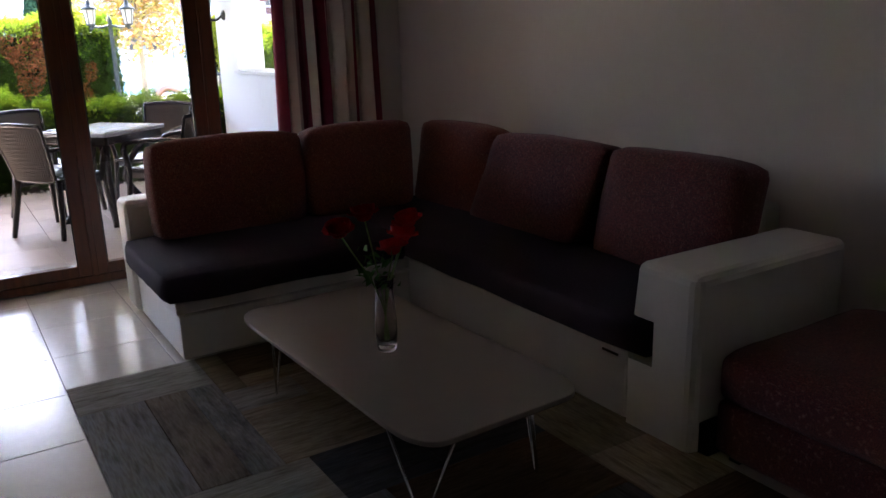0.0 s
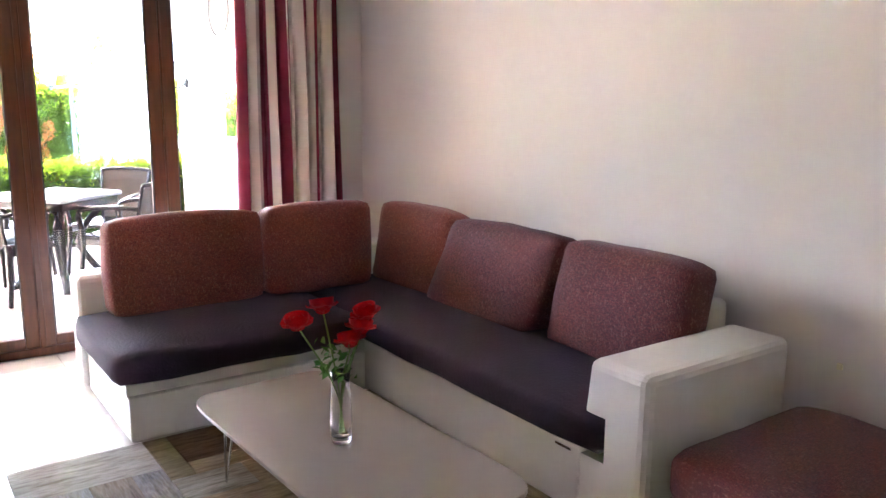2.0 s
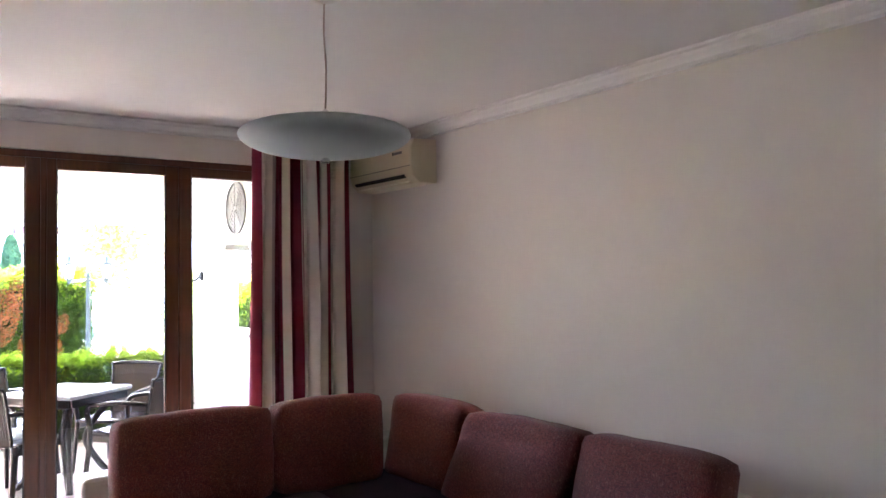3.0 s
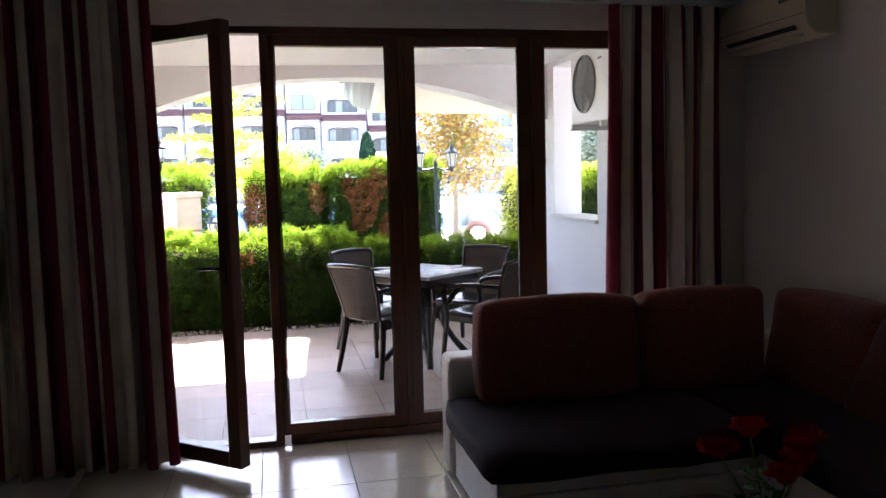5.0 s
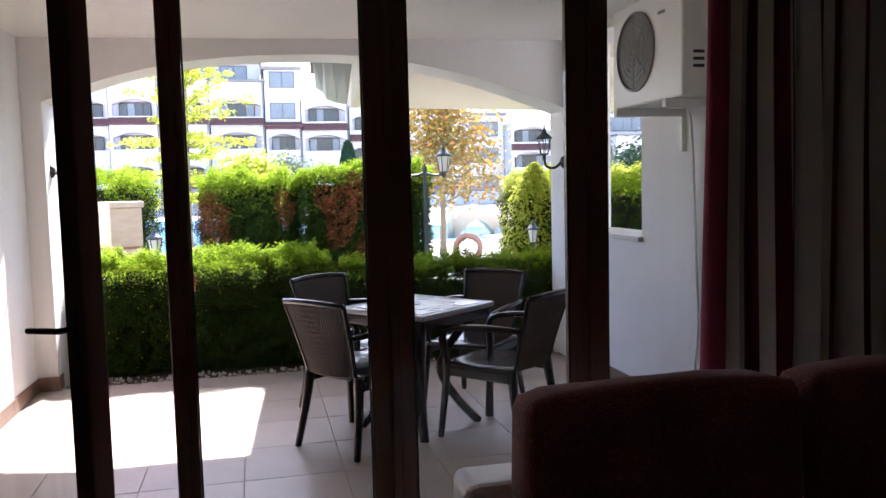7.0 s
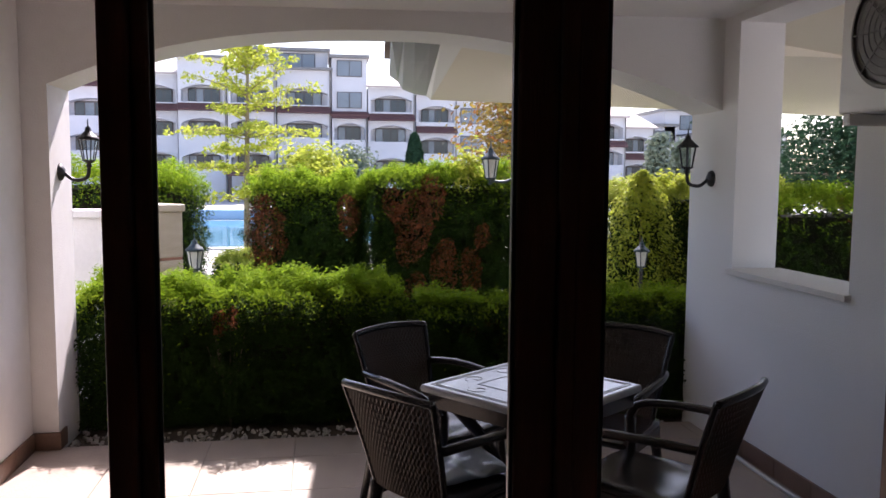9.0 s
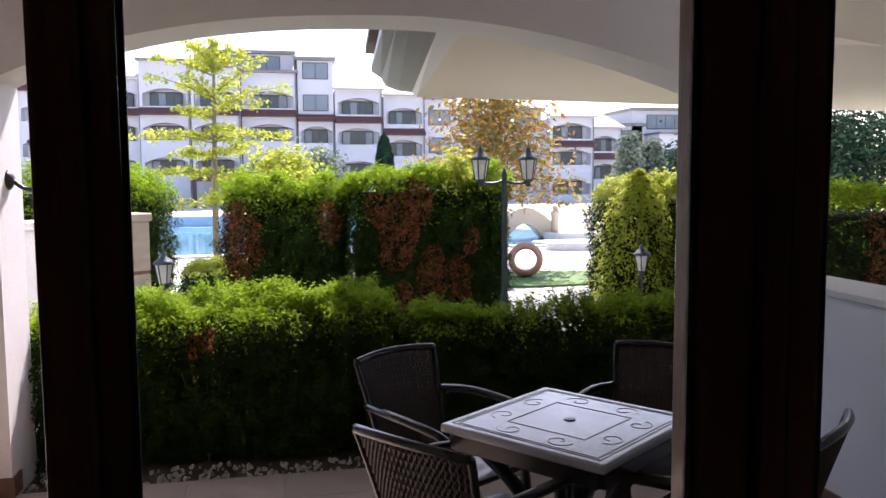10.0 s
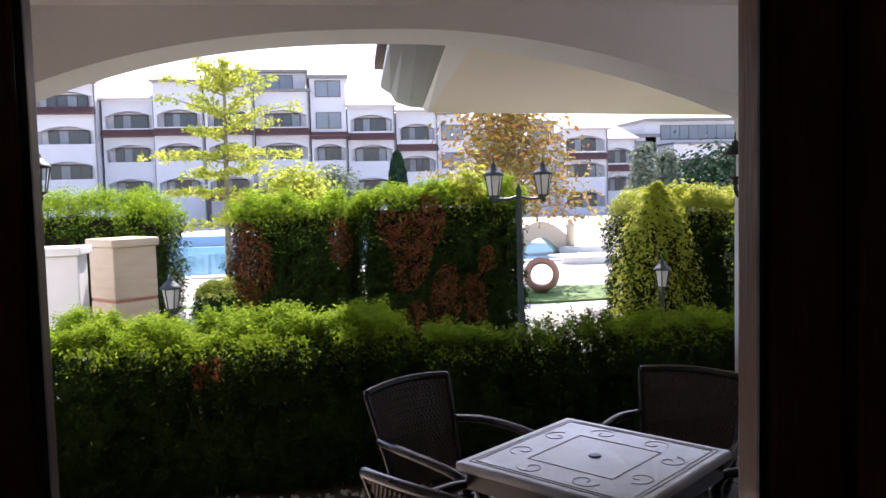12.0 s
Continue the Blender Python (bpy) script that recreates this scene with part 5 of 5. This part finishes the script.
tree("pine_tree", 17.3, 42.0, GZ, 4.2, 0.15, 30, 4000, 0.11, "greyleaf", "grey-green conifer in front of the building", 36, reach=0.75, low=0.1, jitter=0.16)
tree("pine_tree", 19.0, 43.0, GZ, 3.9, 0.15, 30, 4000, 0.11, "greyleaf", "grey-green conifer in front of the building", 37, reach=0.75, low=0.1, jitter=0.16)
tree("dark_tree", 22.5, 43.0, GZ, 3.2, 0.2, 30, 6000, 0.13, "darkleaf", "broad dark green tree beyond the pool", 38, reach=3.2, low=0.2, jitter=0.17)
tree("dark_tree", 15.5, 24.0, GZ, 3.4, 0.2, 34, 14000, 0.07, "darkleaf", "broad dark green tree beyond the side opening", 39, reach=3.6, low=0.2, jitter=0.10)
# cypress
cy = thing("cypress", "narrow dark green cypress in front of the facade", "tree", (5.0, 42.0, GZ))
part("trunk", tube([(0, 0, 0), (0, 0, 3.4)], 0.08, 6, taper=0.2), M["bark"], cy)
rgn = np.random.default_rng(40)
f = rgn.uniform(0, 1, 5000)
a = rgn.uniform(0, 2 * np.pi, 5000)
rad = 0.52 * np.sqrt(np.clip(1 - f ** 2.4, 0, 1)) * rgn.uniform(0.7, 1.08, 5000)
leaves("crown", np.stack([rad * np.cos(a), rad * np.sin(a), 0.2 + 3.8 * f], 1), np.stack([np.cos(a), np.sin(a), 0 * a + 0.6], 1), 0.07, [M["darkleaf"]], [0] * 5000, cy, "", 1.8, 40)

# lamp post with two lanterns, low path lights
lp = thing("street_lamp", "dark green iron garden lamp post with two milky lanterns", "lamp post", (2.43, 11.62, GZ))
part("post", lathe([(0.06, 0), (0.06, 0.12), (0.035, 0.2), (0.030, 1.0), (0.026, 1.95), (0.032, 1.97), (0.001, 2.05)], 12), M["green_iron"], lp, "", True)
part("cross_arm", tube(arc([(-0.235, 0, 1.90), (-0.1, 0, 1.895), (0, 0, 1.92), (0.1, 0, 1.895), (0.235, 0, 1.90)], 4), 0.014, 8), M["green_iron"], lp, "", True)
for sx in (-0.235, 0.235):
    lantern_head(lp, (sx, 0, 1.93), 1.25, "green_iron")


def path_light(x, y, h):
    b = thing("path_light", "short black iron path lantern with milky glass", "garden lamp", (x, y, GZ), group="path lights")
    part("post", lathe([(0.03, 0), (0.02, 0.05), (0.016, h), (0.02, h + 0.01)], 10), M["iron"], b, "", True)
    lantern_head(b, (0, 0, h + 0.06), 1.0, "green_iron")


path_light(-0.54, 10.6, 1.10)
path_light(3.60, 11.1, 1.02)

# stone garden wall with pillar
gw = thing("garden_wall", "pale stone garden wall with a travertine pillar and caps", "wall", (-1.3, 11, GZ))
part("wall_body", box(-2.6, 0.2, -0.7, -0.45, 0, 1.60, 0.01), M["wstone"], gw)
part("wall_cap", box(-2.62, 0.23, -0.74, -0.41, 1.60, 1.66, 0.01), M["wstone"], gw)
for z in (0.9, 1.02):
    part("relief_band", box(-1.5, -0.2, -0.712, -0.70, z, z + 0.05, 0.004), M["wstone"], gw)
turn_p = pose(0.355, -0.02, 0, 0, 0, 41)
for z0, z1 in ((0, 1.20), (1.225, 1.62)):
    part("pillar_block", moved(box(-0.18, 0.18, -0.18, 0.18, z0, z1, 0.008), turn_p), M["stone"], gw, "honey travertine pillar block")
part("pillar_joint", moved(box(-0.174, 0.174, -0.174, 0.174, 1.20, 1.225), turn_p), M["terracotta"], gw)
part("pillar_cap", moved(box(-0.20, 0.20, -0.20, 0.20, 1.62, 1.685, 0.012), turn_p), M["stone"], gw)

# terracotta ring jar lying on the lawn patch
bm = lathe([(0.25, -0.28), (0.36, -0.2), (0.40, 0), (0.36, 0.2), (0.30, 0.28), (0.25, 0.28), (0.27, 0.18), (0.29, 0), (0.27, -0.2), (0.25, -0.28)], 24)
bmesh.ops.delete(bm, geom=[f for f in bm.faces if len(f.verts) > 4], context="FACES")
jar = link("terracotta_jar", moved(bm, pose(0, 0, 0.40, 82, 0, -18)), M["terracotta"], smooth=True)
jar.location = (4.93, 19.1, GZ + 0.035)
jar.scale = (0.85, 0.85, 0.85)
tagged(jar, "open-ended terracotta ring jar lying on the lawn", "jar")

# curved stone bridge and steps at the pool's end
br = thing("pool_bridge", "pale stone arched footbridge with round-topped posts by the pool", "bridge", (7.6, 28.2, GZ))
br.scale = (0.62, 0.62, 0.62)
ol = [(-1.5, 0)] + [(-1.0 + 2.0 * k / 14, 0.15 + 0.75 * math.sin(math.pi * k / 14)) for k in range(15)] + [(1.5, 0)] + [(1.5 - 3.0 * k / 14, 0.85 + 0.85 * math.sin(math.pi * k / 14)) for k in range(15)]
part("bridge_body", prism(ol, -0.6, 0.6, "y"), M["stone"], br)
for x in (-1.5, 1.5):
    part("bridge_post", moved(lathe([(0.2, 0), (0.2, 1.35), (0.25, 1.40), (0.25, 1.48), (0.12, 1.55), (0.17, 1.68), (0.001, 1.82)], 14), pose(x, -0.65, 0)), M["stone"], br, "", True)
for k, (x, y, w) in enumerate(((8.6, 26.5, 2.4), (8.3, 25.0, 2.0), (9.6, 27.6, 3.0))):
    st = link("pool_step", prism([(x + w / 2 * math.cos(a), y + 0.5 * math.sin(a)) for a in [2 * math.pi * j / 20 for j in range(20)]], GZ, GZ + 0.12 + 0.08 * k), M["wstone"])
    tagged(st, "rounded white stone slab beside the pool", "stone slab", "stone slabs by the pool")


# ---- apartment building across the pool ----
apt = thing("apartment_building", "long white stepped apartment building with arched loggias and maroon roof strips", "building", (0, 69, GZ))


def bay(x0, x1, y, zs, roof_z, roof="rooft", strips=(), storey=2.75, arch=True):
    """One bay of the facade: a solid front with arched loggias at heights zs (middle of the openings), and its roof."""
    w, t = x1 - x0, 1.1
    bm = bmesh.new()
    z = 0.0
    ow, oh = w * 0.88, 1.36
    xc = (x0 + x1) / 2
    for zc in sorted(zs):
        b0, b1 = zc - oh / 2, zc + oh / 2
        box(x0, x1, y, y + t, z, b0, bm=bm)
        box(x0, xc - ow / 2, y, y + t, b0, b1, bm=bm)
        box(xc + ow / 2, x1, y, y + t, b0, b1, bm=bm)
        sp = [(xc - ow / 2, b1 + 0.001), (xc - ow / 2, b1 - 0.45)] + [(xc - ow / 2 + ow * k / 10, b1 - 0.45 + 0.41 * math.sin(math.pi * k / 10) ** 0.9) for k in range(1, 10)] + [(xc + ow / 2, b1 - 0.45), (xc + ow / 2, b1 + 0.001)]
        for seg in range(1, len(sp) - 2):
            (a0, c0_), (a1, c1_) = sp[seg], sp[seg + 1]
            lo = [bm.verts.new((a, yy, c)) for yy in (y, y + t) for a, c in ((a0, c0_), (a1, c1_))]
            hi = [bm.verts.new((a, yy, b1)) for yy in (y, y + t) for a in (a0, a1)]
            bm.faces.new((lo[0], lo[1], hi[1], hi[0]))
            bm.faces.new((lo[0], lo[2], lo[3], lo[1]))
        z = b1
        wd = new("window")
        wd.parent = apt
        ww = ow * 0.76
        fr = box(xc - ww / 2, xc + ww / 2, y + t - 0.1, y + t + 0.02, b0 - 0.3, b1 - 0.22)
        part("window_frame", fr, M["wframe"], wd)
        npn = 4 if w > 3 else 3
        for k in range(npn):
            px0 = xc - ww / 2 + 0.07 + k * (ww - 0.07) / npn
            part("pane", box(px0, px0 + (ww - 0.07) / npn - 0.07, y + t - 0.125, y + t - 0.09, b0 - 0.25, b1 - 0.32), M["wglass" if (k * 7 + int(x0 * 3) + int(zc)) % 3 else "wglass_l"], wd)
    box(x0, x1, y, y + t, z, roof_z, bm=bm)
    box(x0, x1, y + t + 0.02, y + 8, 0, roof_z - 0.05, bm=bm)
    part("wall", bm, M["fac"], apt)
    r = slab(bmesh.new(), [(x0 - 0.15, y - 0.5, roof_z - 0.05), (x1 + 0.15, y - 0.5, roof_z - 0.05), (x1 + 0.15, y + 5, roof_z + (1.5 if roof != "flat" else 0)), (x0 - 0.15, y + 5, roof_z + (1.5 if roof != "flat" else 0))],
             [(x0 - 0.15, y - 0.5, roof_z + 0.12), (x1 + 0.15, y - 0.5, roof_z + 0.12), (x1 + 0.15, y + 5, roof_z + (1.7 if roof != "flat" else 0.12)), (x0 - 0.15, y + 5, roof_z + (1.7 if roof != "flat" else 0.12))])
    part("roof", r, M["metalg" if roof == "flat" else roof], apt)
    for zc in strips:
        sbm = slab(bmesh.new(), [(x0, y - 0.7, zc - 0.3), (x1, y - 0.7, zc - 0.3), (x1, y, zc - 0.3), (x0, y, zc - 0.3)], [(x0, y - 0.62, zc - 0.18), (x1, y - 0.62, zc - 0.18), (x1, y, zc + 0.28), (x0, y, zc + 0.28)])
        part("roof_strip", sbm, M["rooft"], apt, "maroon tiled strip")
    part("downpipe", tube([(x1 - 0.06, y - 0.08, 0), (x1 - 0.06, y - 0.08, roof_z)], 0.06, 6), M["metalg"], apt)


def plain(x0, x1, y, z0, z1, wins, roof="flat"):
    """A plain block with square windows at heights in wins."""
    part("wall", box(x0, x1, y, y + 7, z0, z1), M["fac"], apt)
    part("roof", box(x0 - 0.2, x1 + 0.2, y - 0.5, y + 7, z1, z1 + 0.25), M["metalg"], apt)
    for zc in wins:
        wd = new("window")
        wd.parent = apt
        a, b = x0 + (x1 - x0) * 0.14, x1 - (x1 - x0) * 0.14
        part("window_frame", box(a, b, y - 0.05, y + 0.02, zc - 0.65, zc + 0.65), M["wframe"], wd)
        n3 = max(2, int((b - a) / 0.9))
        for k in range(n3):
            q = a + 0.06 + k * (b - a - 0.06) / n3
            part("pane", box(q, q + (b - a - 0.06) / n3 - 0.06, y - 0.08, y - 0.04, zc - 0.59, zc + 0.59), M["wglass_l"], wd)


O = 0.35   # facade heights count from the ground
bay(-22.8, -18.8, -1.0, [2.9 + O, 5.6 + O, 8.2 + O], 10.0 + O, "rooft", [7.6 + O])
bay(-18.7, -14.3, -1.0, [4.1 + O, 6.7 + O, 9.3 + O], 10.4 + O, "rooft", [8.5 + O])
bay(-14.1, -10.3, 0.0, [2.75 + O, 5.35 + O, 7.9 + O], 9.35 + O, "roofp", [6.85 + O])
bay(-10.2, -6.6, -1.0, [2.75 + O, 5.35 + O, 7.9 + O], 10.6 + O, "flat", [6.85 + O])
bay(-6.5, -2.9, -1.0, [2.75 + O, 5.35 + O, 7.9 + O], 10.2 + O, "flat", [6.85 + O])
bay(-2.8, 1.4, 0.0, [2.75 + O, 5.35 + O, 7.9 + O], 10.0 + O, "flat", [6.85 + O])
plain(-6.0, 1.2, 1.5, 10.0 + O, 11.6 + O, [10.8 + O])
bay(1.5, 4.3, 0.0, [2.6 + O, 5.2 + O], 6.4 + O, "rooft", [6.5 + O])
plain(1.5, 4.3, 0.3, 6.0 + O, 11.0 + O, [7.7 + O, 10.2 + O])
bay(4.4, 8.2, 0.3, [2.45 + O, 5.1 + O, 7.5 + O], 8.75 + O, "roofp", [6.4 + O])
bay(8.4, 11.8, 1.0, [1.6 + O, 4.2 + O, 6.8 + O], 8.4 + O, "roofp", [5.5 + O])
plain(11.8, 14.4, 1.3, 0.0, 8.2 + O, [2.0 + O, 4.4 + O, 6.7 + O])
bay(14.5, 18.4, 1.5, [1.2 + O, 3.8 + O, 6.2 + O], 7.6 + O, "roofp", [5.0 + O])
plain(18.5, 22.2, 2.0, 0.0, 7.4 + O, [1.4 + O, 3.9 + O, 6.2 + O])
bay(22.3, 26.2, 0.0, [0.9 + O, 3.4 + O, 5.6 + O], 6.7 + O, "roofp", [4.5 + O])
bay(26.3, 29.4, 1.5, [2.2 + O, 4.6 + O], 5.9 + O, "roofp", [3.5 + O])
plain(29.5, 32.0, 3.0, 0.0, 6.2 + O, [3.0 + O, 5.2 + O])
bay(32.2, 36.4, 0.0, [0.9 + O, 3.6 + O], 5.4 + O, "flat")
plain(31.0, 41.0, 3.0, 5.0, 7.6 + O, [6.6 + O])
bay(36.6, 41.0, 0.0, [0.9 + O, 3.6 + O], 5.4 + O, "flat")
# entrance roof in front of the middle bays
part("porch_roof", slab(bmesh.new(), [(-6.2, -5, 1.9), (-1.6, -5, 1.9), (-1.6, -0.8, 2.5), (-6.2, -0.8, 2.5)], [(-6.2, -5, 2.0), (-1.6, -5, 2.0), (-1.6, -0.8, 2.75), (-6.2, -0.8, 2.75)]), M["rooft"], apt)
for x in (-6.0, -4.5, -3.3, -1.9):
    part("porch_post", box(x - 0.12, x + 0.12, -4.9, -4.7, 0, 1.9), M["wframe"], apt)

# ---- tiles ----
tile_mesh = {}


def tile(w, d, mt, z1, parent, x, y):
    key = (round(w, 3), round(d, 3), mt)
    if key not in tile_mesh:
        b = box(0.0018, w - 0.0018, 0.0018, d - 0.0018, -0.012, 0, 0.0015, 1)
        me = bpy.data.meshes.new("tile")
        b.to_mesh(me)
        b.free()
        me.materials.append(M[mt])
        tile_mesh[key] = me
    o = new("tile", tile_mesh[key])
    o.parent = parent
    o.location = (x, y, z1)


S_ = 0.45
for i in range(-5, 7):
    for j in range(-2, 12):
        x, y = 0.08 + i * S_, -0.12 + j * S_
        xa, xb, ya, yb = max(x, XL), min(x + S_, XR), max(y, YB), min(y + S_, YW)
        if xb - xa > 0.02 and yb - ya > 0.02:
            tile(xb - xa, yb - ya, "tile", 0.0, floor, xa, ya)
S_ = 0.50
for i in range(9):
    for j in range(8):
        xa, ya = TX0 + i * S_, TY0 + 0.0 + j * S_
        xb, yb = min(xa + S_, TX1), min(ya + S_, 8.60)
        if xb - xa > 0.02 and yb - ya > 0.02:
            tile(xb - xa, yb - ya, "ttile", -0.02, terrace, xa, ya)
